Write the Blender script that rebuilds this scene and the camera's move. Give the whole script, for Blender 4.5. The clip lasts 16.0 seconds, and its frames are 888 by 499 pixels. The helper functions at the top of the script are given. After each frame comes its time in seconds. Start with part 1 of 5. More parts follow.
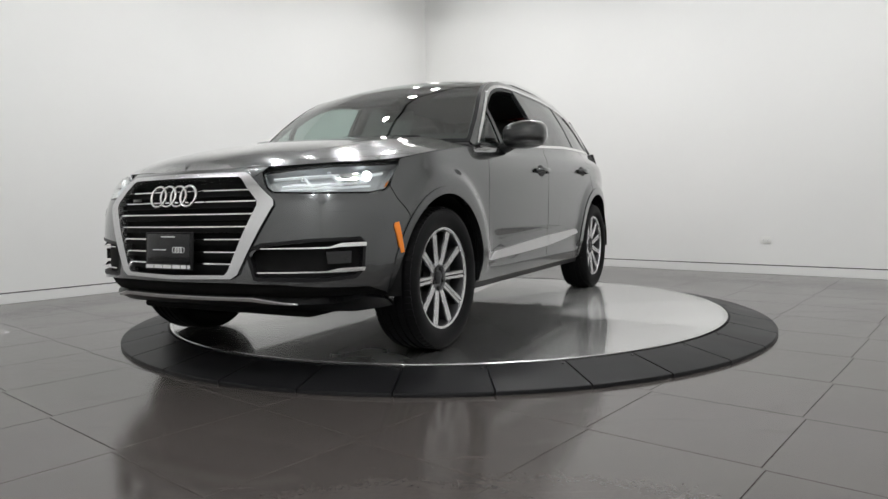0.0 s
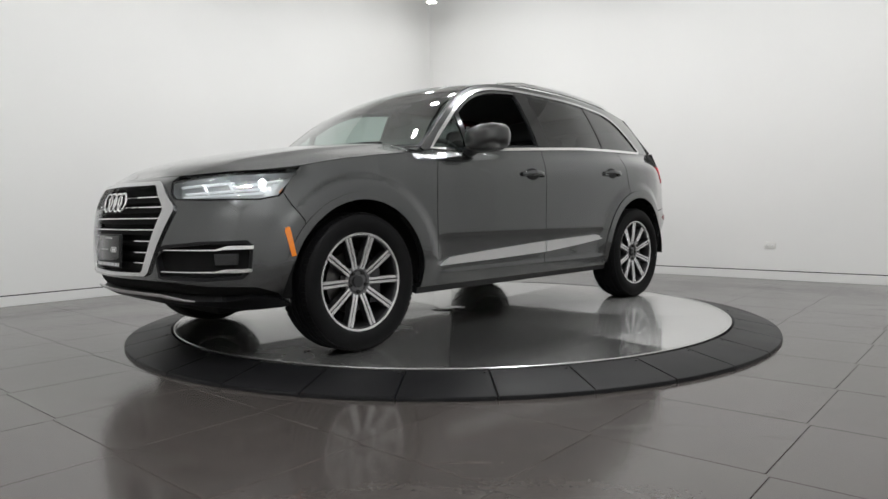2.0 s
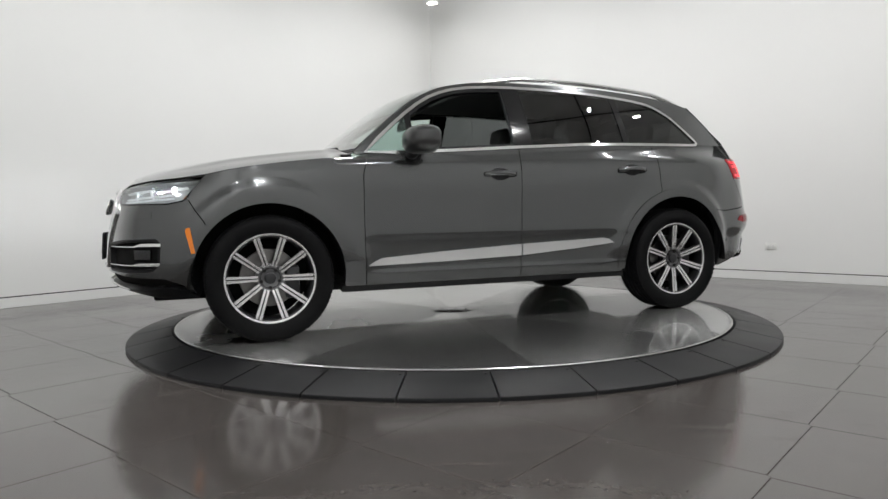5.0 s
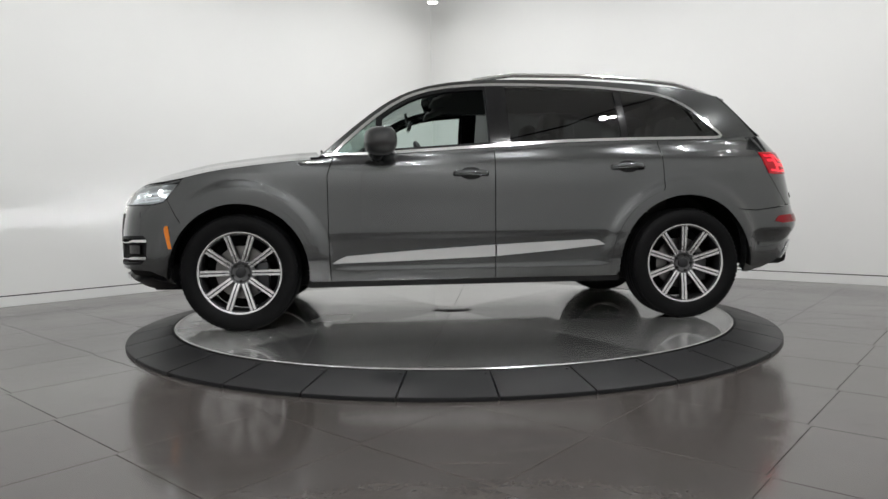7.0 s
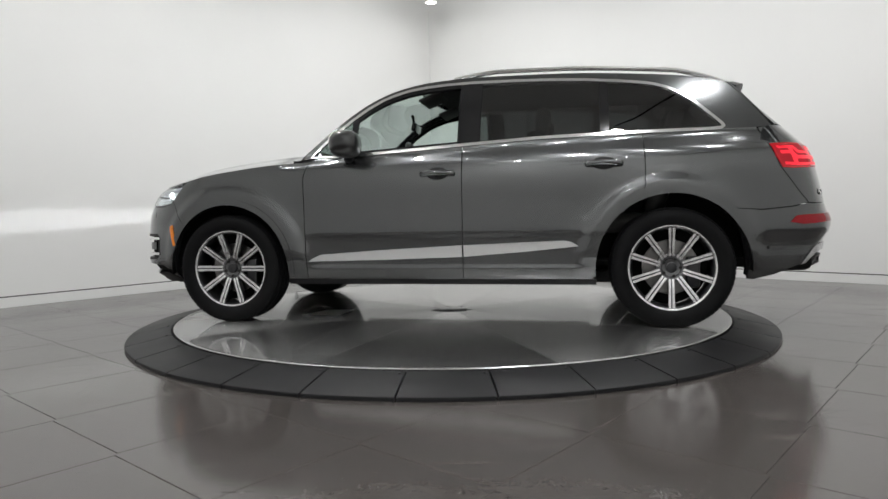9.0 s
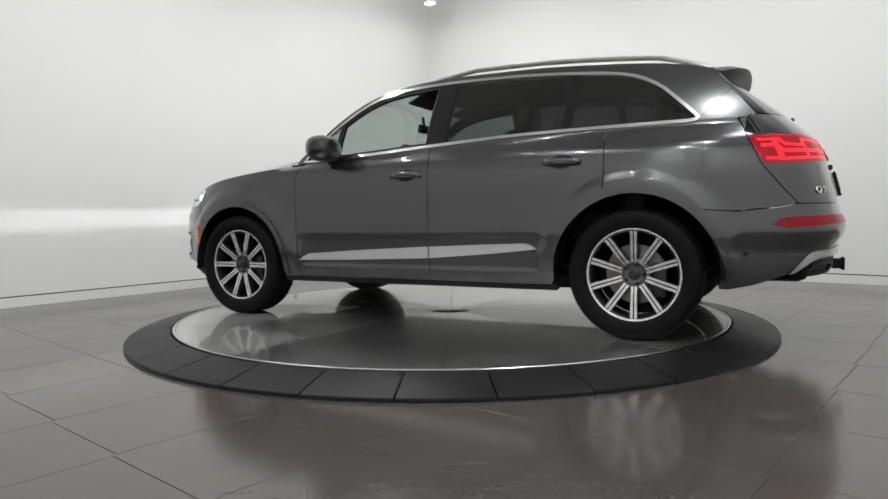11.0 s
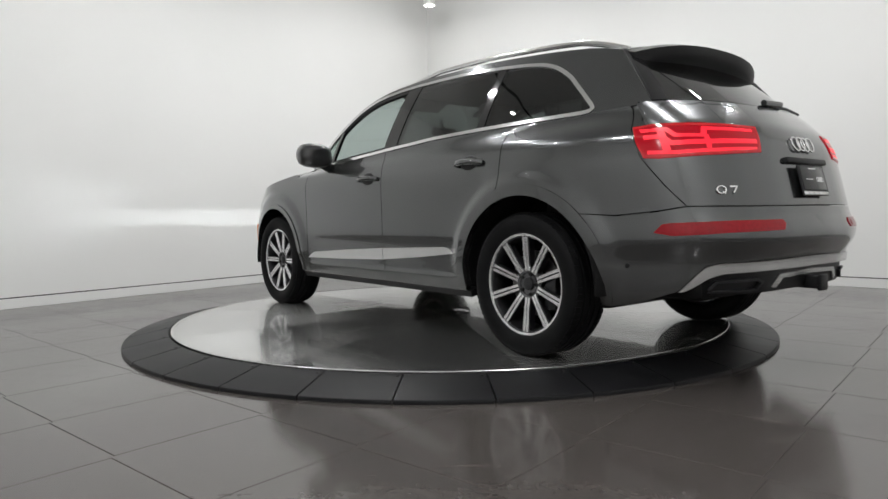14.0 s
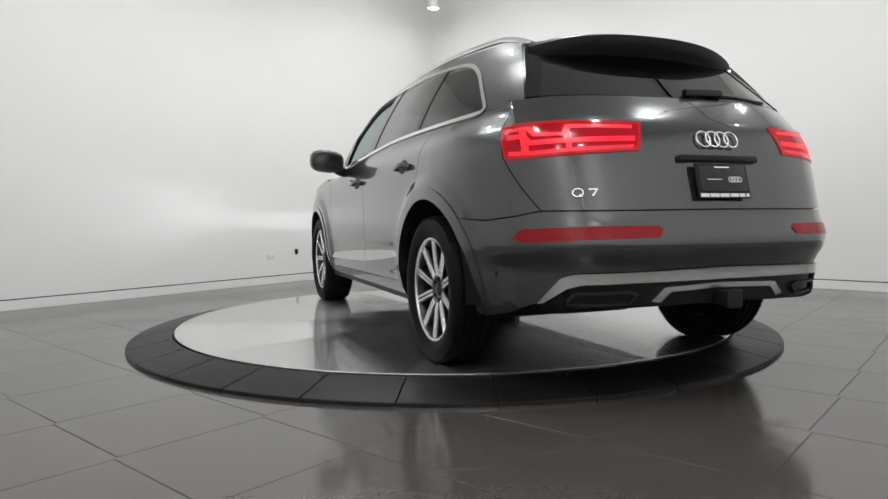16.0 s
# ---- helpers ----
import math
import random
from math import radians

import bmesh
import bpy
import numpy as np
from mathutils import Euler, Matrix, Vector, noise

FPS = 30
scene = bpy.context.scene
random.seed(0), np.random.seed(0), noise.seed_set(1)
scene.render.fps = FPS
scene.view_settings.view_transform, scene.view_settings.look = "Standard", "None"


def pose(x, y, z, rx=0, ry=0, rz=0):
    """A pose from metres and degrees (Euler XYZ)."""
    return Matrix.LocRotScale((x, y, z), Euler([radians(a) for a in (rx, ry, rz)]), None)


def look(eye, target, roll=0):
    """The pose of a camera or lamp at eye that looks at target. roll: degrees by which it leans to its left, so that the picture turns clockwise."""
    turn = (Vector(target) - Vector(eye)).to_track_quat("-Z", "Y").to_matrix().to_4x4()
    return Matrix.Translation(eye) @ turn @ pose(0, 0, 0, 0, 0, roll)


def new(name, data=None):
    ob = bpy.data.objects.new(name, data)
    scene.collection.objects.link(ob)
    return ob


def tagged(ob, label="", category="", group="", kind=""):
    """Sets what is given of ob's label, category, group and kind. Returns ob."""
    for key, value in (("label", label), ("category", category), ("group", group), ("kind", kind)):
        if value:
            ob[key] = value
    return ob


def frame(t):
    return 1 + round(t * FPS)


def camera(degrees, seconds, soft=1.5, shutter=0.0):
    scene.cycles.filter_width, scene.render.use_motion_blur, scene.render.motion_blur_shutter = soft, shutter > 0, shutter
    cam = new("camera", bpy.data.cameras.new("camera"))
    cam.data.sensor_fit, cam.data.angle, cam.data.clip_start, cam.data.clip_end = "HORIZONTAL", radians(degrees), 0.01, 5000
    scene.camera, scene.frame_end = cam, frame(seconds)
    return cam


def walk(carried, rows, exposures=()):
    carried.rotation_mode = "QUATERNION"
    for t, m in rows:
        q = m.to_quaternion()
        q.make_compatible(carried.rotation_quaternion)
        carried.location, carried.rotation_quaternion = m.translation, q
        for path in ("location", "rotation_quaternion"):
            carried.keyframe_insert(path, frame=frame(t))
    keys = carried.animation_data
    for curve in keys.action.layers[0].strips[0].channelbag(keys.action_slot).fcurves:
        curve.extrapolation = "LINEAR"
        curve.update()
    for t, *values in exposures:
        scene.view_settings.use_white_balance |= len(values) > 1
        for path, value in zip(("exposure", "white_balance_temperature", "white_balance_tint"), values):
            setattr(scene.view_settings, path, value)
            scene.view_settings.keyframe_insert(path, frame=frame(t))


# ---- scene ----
# ---- camera and its way ----
EYE = (0.0, -5.1625, 0.749)
CAM = [(0, -0.267, -3.551, -1.111), (0.5, -0.274, -3.344, -0.965), (1, -0.352, -3.135, -0.849), (1.5, -0.439, -3.122, -0.892), (2, -0.556, -3.19, -0.904), (2.5, -0.553, -3.16, -0.985), (3, -0.569, -3.095, -0.945), (3.5, -0.587, -3.06, -0.919), (4, -0.649, -3.117, -0.977), (6.5, -0.572, -3.083, -0.893), (7, -0.636, -3.158, -0.87), (7.5, -0.567, -3.081, -0.941), (8, -0.526, -3.082, -0.925), (8.5, -0.506, -3.107, -0.991), (9, -0.544, -3.17, -0.996), (11.5, -0.457, -3.096, -0.977), (12, -0.462, -3.097, -0.981), (12.5, -0.441, -3.036, -0.928), (13, -0.401, -2.96, -0.853), (13.5, -0.371, -2.917, -0.809), (14, -0.35, -2.95, -0.867), (14.5, -0.413, -2.968, -0.843), (15, -0.517, -2.86, -0.614), (15.5, -0.629, -2.686, -0.584), (16, -0.644, -2.718, -0.723)]
cam = camera(67.25, 16.0)


def aim(yaw, pitch, roll):
    """The camera at its stand, turned by degrees."""
    return pose(*EYE, 0, 0, -yaw) @ pose(0, 0, 0, 90 + pitch, 0, 0) @ pose(0, 0, 0, 0, 0, roll)


walk(cam, [(t, aim(a, b, c)) for t, a, b, c in CAM])

# ---- the room: a grid turned against the camera ----
ZF = -0.075                      # floor level; the turntable's top is at 0
NX, NY = math.cos(radians(51.5)), math.sin(radians(51.5))    # towards one visible wall
MX, MY = math.cos(radians(-41.5)), math.sin(radians(-41.5))  # away from the other
N0, N1, M0, M1, CEIL = -6.2, 4.26, -3.924, 5.2, 4.30


def grid(n, m, z=0.0):
    return Vector((n * NX + m * MX, n * NY + m * MY, z))


GRID = Matrix(((NX, MX, 0, 0), (NY, MY, 0, 0), (0, 0, 1, 0), (0, 0, 0, 1)))

# ---- world and lamps ----
world = bpy.data.worlds.new("world")
scene.world = world
world.use_nodes = True
world.node_tree.nodes["Background"].inputs[0].default_value = (0.8, 0.85, 0.9, 1)
world.node_tree.nodes["Background"].inputs[1].default_value = 0.05
scene.view_settings.exposure = 0.0
# lamps on ceiling tracks: wall washers and plain downlights: n, m, aim n, aim m, aim height, share of the power
SPOTS = [(1.9, m, N1, m, -0.3, s) for m, s in ((-2.5, 0.5), (-0.9, 0.85), (0.8, 0.8), (2.5, 0.48), (4.0, 0.30))] + [(n, -1.5, n, M0, -0.3, s) for n, s in ((2.9, 0.5), (1.3, 0.85), (-0.4, 0.76), (-2.1, 0.54), (-4.3, 0.48))] + \
        [(n, 2.9, n, M1, -0.3, s) for n, s in ((2.9, 0.45), (0.6, 0.35), (-1.4, 0.5), (-3.4, 1.3), (-5.2, 1.7))] + [(-3.9, m, N0, m, -0.3, s) for m, s in ((-2.9, 0.2), (0.2, 0.25), (1.6, 0.8), (4.2, 1.7))] + \
        [(n, m, n, m, 0.0, 1.15) for n in (0.45, -1.3, -3.0) for m in (-1.5, 2.9)] + [(1.9, -0.05, 1.9, -0.05, 0.0, 1.15), (1.9, 1.6, 1.9, 1.6, 0.0, 1.15), (-3.9, 0.9, -3.9, 0.9, 0.0, 1.0)] + \
        [(3.50, -3.21, 3.50, -3.21, 0.0, 0.06)]
LAMP_WATTS = 17.6


def stem_length(share):
    """The faint corner lamp hangs lower than the rest."""
    return 0.32 if share < 0.1 else 0.16


def head_pose(n, m, an, am, az, drop):
    """The turned lamp head under the ceiling."""
    if (n, m) == (an, am):
        return pose(*grid(n, m, CEIL - drop))
    return look(grid(n, m, CEIL - drop), grid(an, am, az))


for n, m, an, am, az, share in SPOTS:
    data = bpy.data.lights.new("ceiling_spot_light", "AREA")
    data.shape, data.size, data.energy, data.color = "DISK", 0.15, LAMP_WATTS * share, (0.985, 0.992, 1.0)
    lamp = new("ceiling_spot_light", data)
    lamp.matrix_world = head_pose(n, m, an, am, az, stem_length(share)) @ pose(0, 0, -0.15)


# ---- materials ----
def material(name, color, rough=0.5, metal=0.0, coat=0.0, noise_scale=0.0, vary=0.0, bump=0.0, rough_vary=0.0, emit=None, strength=0.0,
             trans=0.0, ior=1.45, island=0.0, fine=0.0, coat_rough=0.05, coords="Object", spec=0.5):
    """A procedural surface: colour, gloss and two scales of variation."""
    mat = bpy.data.materials.new(name)
    mat.use_nodes = True
    nt = mat.node_tree
    bsdf = nt.nodes["Principled BSDF"]
    put = lambda key, v: setattr(bsdf.inputs[key], "default_value", v)
    put("Base Color", (*color, 1)), put("Roughness", rough), put("Metallic", metal), put("IOR", ior)
    put("Coat Weight", coat), put("Coat Roughness", coat_rough), put("Transmission Weight", trans), put("Specular IOR Level", spec)
    if emit:
        put("Emission Color", (*emit, 1)), put("Emission Strength", strength)
    if noise_scale:
        tc = nt.nodes.new("ShaderNodeTexCoord")
        big = nt.nodes.new("ShaderNodeTexNoise")
        big.inputs["Scale"].default_value, big.inputs["Detail"].default_value = noise_scale, 6
        nt.links.new(tc.outputs[coords], big.inputs["Vector"])
        small = nt.nodes.new("ShaderNodeTexNoise")
        small.inputs["Scale"].default_value, small.inputs["Detail"].default_value = noise_scale * (fine or 14), 3
        nt.links.new(tc.outputs[coords], small.inputs["Vector"])
        mix = nt.nodes.new("ShaderNodeMath")
        mix.operation = "MULTIPLY_ADD"
        nt.links.new(small.outputs[0], mix.inputs[0])
        mix.inputs[1].default_value = 0.055
        nt.links.new(big.outputs[0], mix.inputs[2])
        level = mix.outputs[0]
        if island:
            info = nt.nodes.new("ShaderNodeObjectInfo")
            add = nt.nodes.new("ShaderNodeMath")
            add.operation = "MULTIPLY_ADD"
            nt.links.new(info.outputs["Random"], add.inputs[0])
            add.inputs[1].default_value = island
            nt.links.new(level, add.inputs[2])
            level = add.outputs[0]
        if vary:
            ramp = nt.nodes.new("ShaderNodeMapRange")
            ramp.inputs[1].default_value, ramp.inputs[2].default_value = 0.35, 1.0 + island
            ramp.inputs[3].default_value, ramp.inputs[4].default_value = 1 - vary, 1 + vary
            nt.links.new(level, ramp.inputs[0])
            tint = nt.nodes.new("ShaderNodeMix")
            tint.data_type, tint.blend_type = "RGBA", "MULTIPLY"
            tint.inputs[0].default_value = 1
            tint.inputs[6].default_value = (*color, 1)
            nt.links.new(ramp.outputs[0], tint.inputs[7])
            nt.links.new(tint.outputs[2], bsdf.inputs["Base Color"])
        if rough_vary:
            rr = nt.nodes.new("ShaderNodeMapRange")
            rr.inputs[1].default_value, rr.inputs[2].default_value = 0.4, 0.9 + island
            rr.inputs[3].default_value, rr.inputs[4].default_value = max(0.02, rough - rough_vary), rough + rough_vary
            nt.links.new(level, rr.inputs[0])
            nt.links.new(rr.outputs[0], bsdf.inputs["Roughness"])
        if bump:
            bp = nt.nodes.new("ShaderNodeBump")
            bp.inputs["Strength"].default_value, bp.inputs["Distance"].default_value = bump, 0.004
            nt.links.new(level, bp.inputs["Height"])
            nt.links.new(bp.outputs[0], bsdf.inputs["Normal"])
    return mat


WALL = material("white_wall_paint", (0.80, 0.80, 0.785), 0.55, noise_scale=1.3, vary=0.012, bump=0.03, fine=60)
CEILING = material("ceiling_paint", (0.80, 0.80, 0.79), 0.7, noise_scale=1.0, vary=0.02, fine=60)
BASE = material("white_trim_paint", (0.78, 0.78, 0.765), 0.4, noise_scale=3, vary=0.015)
GAP = material("dark_gap", (0.02, 0.02, 0.02), 0.8)


def tile_material():
    """Taupe porcelain with cloudy gloss, wiped smears and fine grit, laid out over the whole floor."""
    mat = material("taupe_porcelain_tile", (0.071, 0.063, 0.0587), 0.15, spec=0.75)
    nt = mat.node_tree
    bsdf = nt.nodes["Principled BSDF"]
    geo = nt.nodes.new("ShaderNodeNewGeometry")

    def tex(scale, detail, stretch=(1, 1, 1), turn=0.0, distort=0.0):
        mp = nt.nodes.new("ShaderNodeMapping")
        mp.inputs["Scale"].default_value, mp.inputs["Rotation"].default_value = stretch, (0, 0, turn)
        nt.links.new(geo.outputs["Position"], mp.inputs[0])
        n = nt.nodes.new("ShaderNodeTexNoise")
        n.inputs["Scale"].default_value, n.inputs["Detail"].default_value, n.inputs["Distortion"].default_value = scale, detail, distort
        nt.links.new(mp.outputs[0], n.inputs["Vector"])
        return n.outputs[0]

    def span(src, a, b, c, d):
        r = nt.nodes.new("ShaderNodeMapRange")
        r.inputs[1].default_value, r.inputs[2].default_value, r.inputs[3].default_value, r.inputs[4].default_value = a, b, c, d
        nt.links.new(src, r.inputs[0])
        return r.outputs[0]

    def calc(op, x, y):
        m = nt.nodes.new("ShaderNodeMath")
        m.operation = op
        for i, v in enumerate((x, y)):
            if isinstance(v, float):
                m.inputs[i].default_value = v
            else:
                nt.links.new(v, m.inputs[i])
        return m.outputs[0]
    cloud = tex(0.9, 5)
    grit = tex(55, 3)
    smear = calc("MULTIPLY", span(tex(2.6, 7, (1, 3.4, 1), 0.25, 1.2), 0.56, 0.66, 0.0, 1.0), span(tex(0.8, 2, (1, 1.3, 1), 1.0), 0.45, 0.62, 0.0, 1.0))
    streak = calc("MULTIPLY", span(tex(4.5, 4, (0.5, 9, 1), -0.2, 0.6), 0.62, 0.68, 0.0, 1.0), span(tex(1.1, 2), 0.48, 0.6, 0.0, 1.0))
    marks = calc("MAXIMUM", smear, streak)
    rough = calc("ADD", calc("ADD", span(cloud, 0.3, 0.7, 0.095, 0.185), span(grit, 0.3, 0.7, -0.015, 0.015)), calc("MULTIPLY", marks, 0.07))
    nt.links.new(rough, bsdf.inputs["Roughness"])
    info = nt.nodes.new("ShaderNodeObjectInfo")
    tone = calc("ADD", calc("ADD", span(cloud, 0.3, 0.7, 0.88, 1.08), span(info.outputs["Random"], 0.0, 1.0, -0.05, 0.05)), calc("ADD", span(grit, 0.3, 0.7, -0.06, 0.06), calc("MULTIPLY", marks, 0.14)))
    mix = nt.nodes.new("ShaderNodeMix")
    mix.data_type, mix.blend_type = "RGBA", "MULTIPLY"
    mix.inputs[0].default_value, mix.inputs[6].default_value = 1, (0.071, 0.063, 0.0587, 1)
    nt.links.new(tone, mix.inputs[7])
    nt.links.new(mix.outputs[2], bsdf.inputs["Base Color"])
    bp = nt.nodes.new("ShaderNodeBump")
    bp.inputs["Strength"].default_value, bp.inputs["Distance"].default_value = 0.03, 0.003
    nt.links.new(calc("ADD", cloud, calc("MULTIPLY", grit, 0.05)), bp.inputs["Height"])
    nt.links.new(bp.outputs[0], bsdf.inputs["Normal"])
    return mat


TILE = tile_material()
GROUT = material("dark_grout", (0.05, 0.045, 0.042), 0.8, noise_scale=20, vary=0.2)
RUBBER = material("black_rubber_ramp", (0.0115, 0.0115, 0.0125), 0.46, noise_scale=2.2, vary=0.25, rough_vary=0.08, bump=0.10, island=0.2, fine=60, spec=0.22)


def brushed(name, grain):
    """Brushed plate metal; the grain runs along each plate, its gloss spreads across it."""
    mat = material(name, (0.62, 0.62, 0.61), 0.26, 0.92, coat=0.6, coat_rough=0.04, noise_scale=1.6, vary=0.22, rough_vary=0.04, bump=0.006, island=0.3, fine=30)
    nt = mat.node_tree
    turn = nt.nodes.new("ShaderNodeVectorTransform")
    turn.vector_type, turn.convert_from, turn.convert_to = "VECTOR", "OBJECT", "WORLD"
    turn.inputs[0].default_value = grain
    nt.links.new(turn.outputs[0], nt.nodes["Principled BSDF"].inputs["Tangent"])
    nt.nodes["Principled BSDF"].inputs["Anisotropic"].default_value = 0.90
    return mat


STEEL = brushed("brushed_plate_metal", (0, 1, 0))
EDGE = material("bright_metal_edge", (0.75, 0.75, 0.74), 0.25, 1.0, noise_scale=6, vary=0.08)
BOLT = material("dark_bolt", (0.03, 0.03, 0.03), 0.4, 0.6)
PAINT = material("grey_metallic_car_paint", (0.090, 0.093, 0.095), 0.21, 0.85, coat=1.0, noise_scale=3.0, vary=0.03, fine=400, coat_rough=0.02)
CHROME = material("satin_chrome", (0.90, 0.90, 0.90), 0.14, 1.0, noise_scale=12, vary=0.03)
SILVER = material("silver_painted_trim", (0.68, 0.68, 0.68), 0.30, 0.7, coat=0.4, noise_scale=10, vary=0.03)
FRAME = material("satin_aluminium", (0.72, 0.72, 0.73), 0.24, 1.0, noise_scale=10, vary=0.03)
BLACK = material("black_plastic", (0.009, 0.009, 0.010), 0.42, spec=0.3, noise_scale=30, vary=0.2, bump=0.05)
GLOSS = material("gloss_black_plastic", (0.008, 0.008, 0.009), 0.12, coat=0.2)
UNDER = material("dark_underbody", (0.008, 0.008, 0.008), 0.8, spec=0.15, noise_scale=10, vary=0.3)
TYRE = material("tyre_rubber", (0.0055, 0.0055, 0.006), 0.6, spec=0.15, noise_scale=14, vary=0.25, bump=0.12, fine=20)
RIM_FACE = material("machined_alloy", (0.80, 0.80, 0.81), 0.26, 1.0, noise_scale=18, vary=0.05)
RIM_DARK = material("grey_alloy", (0.055, 0.055, 0.058), 0.36, 0.8, noise_scale=18, vary=0.08)
HUB_METAL = material("hub_metal", (0.16, 0.16, 0.165), 0.35, 0.8, noise_scale=20, vary=0.1)
DISC = material("brake_steel", (0.20, 0.195, 0.19), 0.3, 1.0, noise_scale=25, vary=0.15)
# amber lenses carry no lit lamp; the weak glow is added
AMBER_ADDED_GLOW = material("amber_lens_added_glow", (0.80, 0.22, 0.01), 0.15, coat=0.8, emit=(1.0, 0.30, 0.01), strength=0.03)
RED = material("red_lens", (0.42, 0.006, 0.012), 0.10, coat=0.8, emit=(1, 0.01, 0.015), strength=0.06)
# unlit dark red lens; a faint emission is added to brighten its red
RED_ADDED_GLOW = material("dark_red_lens_added_glow", (0.20, 0.004, 0.010), 0.10, coat=0.1, spec=0.3, emit=(1, 0.01, 0.02), strength=0.05, noise_scale=60, vary=0.25)
RED_MID = material("glowing_red_lens", (0.20, 0.004, 0.010), 0.12, coat=0.0, spec=0.3, emit=(1, 0.006, 0.022), strength=0.19)
RED_GLOW = material("lit_red_lamp", (0.3, 0.005, 0.01), 0.3, emit=(1.0, 0.014, 0.040), strength=0.95)
LED = material("lit_white_lamp", (0.55, 0.56, 0.57), 0.3, emit=(0.92, 0.97, 1.0), strength=0.30)
BEAM = material("main_lamp_glow", (0.9, 0.9, 0.9), 0.3, emit=(0.94, 0.97, 1.0), strength=5.0)
BEAM_SLIT = material("low_beam_slit", (0.9, 0.9, 0.9), 0.5, emit=(0.94, 0.97, 1.0), strength=130000.0)
REFLECTOR = material("mirror_metal", (0.8, 0.82, 0.83), 0.05, 1.0)
LAMP_METAL = material("lamp_metal", (0.46, 0.47, 0.48), 0.32, 0.75)
# body paint darkened for the mirrors, standing in for dark reflections
MIRROR_DARKENED = material("mirror_paint_darkened", (0.020, 0.0205, 0.0215), 0.28, 0.5, coat=1.0, noise_scale=3.0, vary=0.03, coat_rough=0.03)
LAMP_DARK = material("dark_lamp_housing", (0.36, 0.365, 0.37), 0.35, 0.3)
LEATHER = material("black_leather", (0.018, 0.017, 0.017), 0.45, noise_scale=25, vary=0.2, bump=0.1)
LINER = material("grey_headliner", (0.10, 0.10, 0.098), 0.9, noise_scale=40, vary=0.08)
WHITE = material("white_print", (0.72, 0.72, 0.72), 0.5)
PLASTIC = material("white_plastic", (0.75, 0.75, 0.72), 0.4)
GLOW = material("lamp_glow", (1, 1, 1), 0.5, emit=(1.0, 0.98, 0.94), strength=22)


# ---- building helpers ----
def mesh_object(name, verts, faces, mat, parent=None, label="", smooth=False, normals=None):
    me = bpy.data.meshes.new(name)
    me.from_pydata([tuple(v) for v in verts], [], faces)
    me.materials.append(mat)
    if smooth:
        me.polygons.foreach_set("use_smooth", [True] * len(me.polygons))
        if normals is None:
            me.set_sharp_from_angle(angle=radians(38))
    if normals is not None:
        me.normals_split_custom_set(normals)
    ob = new(name, me)
    if parent:
        ob.parent = parent
    return tagged(ob, label)


def part(name, bm, mat, parent=None, label="", smooth=True):
    """Links a bmesh as one mesh object under a thing or a part."""
    bmesh.ops.recalc_face_normals(bm, faces=bm.faces)
    me = bpy.data.meshes.new(name)
    bm.to_mesh(me)
    bm.free()
    me.materials.append(mat)
    if smooth:
        me.polygons.foreach_set("use_smooth", [True] * len(me.polygons))
        me.set_sharp_from_angle(angle=radians(38))
    ob = new(name, me)
    if parent:
        ob.parent = parent
    return tagged(ob, label)


def box(sx, sy, sz, m=Matrix(), bevel=0.0, bm=None, seg=2):
    """A box of that size with rounded edges, added to bm."""
    bm = bm or bmesh.new()
    made = bmesh.ops.create_cube(bm, size=1.0, matrix=m @ Matrix.Diagonal((sx, sy, sz, 1)))["verts"]
    if bevel:
        edges = list({e for v in made for e in v.link_edges})
        bmesh.ops.bevel(bm, geom=edges, offset=bevel, segments=seg, profile=0.5, affect="EDGES")
    return bm


def lathe(profile, steps=48, m=Matrix(), bm=None):
    """Turns a profile of (radius, height) round the z axis of m."""
    bm = bm or bmesh.new()
    rings = []
    for r, h in profile:
        rings.append([bm.verts.new(m @ Vector((r * math.cos(k * math.tau / steps), r * math.sin(k * math.tau / steps), h))) for k in range(steps)])
    for a, b in zip(rings, rings[1:]):
        for k in range(steps):
            bm.faces.new((a[k], a[(k + 1) % steps], b[(k + 1) % steps], b[k]))
    return bm


def tube(points, radius, sides=8, bm=None, closed=False, flat=1.0):
    """A rod along points."""
    bm = bm or bmesh.new()
    pts = [Vector(q) for q in points]
    rings, n = [], len(pts)
    for k, q in enumerate(pts):
        a = pts[(k - 1) % n] if closed or k else q
        b = pts[(k + 1) % n] if closed or k < n - 1 else q
        way = (b - a).normalized()
        side = way.cross(Vector((0, 0, 1)))
        side = side.normalized() if side.length > 1e-4 else Vector((1, 0, 0))
        up = side.cross(way)
        rings.append([bm.verts.new(q + side * radius * math.cos(t) + up * radius * flat * math.sin(t))
                      for t in (j * math.tau / sides for j in range(sides))])
    pairs = list(zip(rings, rings[1:])) + ([(rings[-1], rings[0])] if closed else [])
    for a, b in pairs:
        for j in range(sides):
            bm.faces.new((a[j], a[(j + 1) % sides], b[(j + 1) % sides], b[j]))
    if not closed:
        bm.faces.new(rings[0]), bm.faces.new(rings[-1])
    return bm


# ---- floor, walls, ceiling ----
def empty(name, label="", category="", kind="", group=""):
    return tagged(new(name), label, category, group, kind)


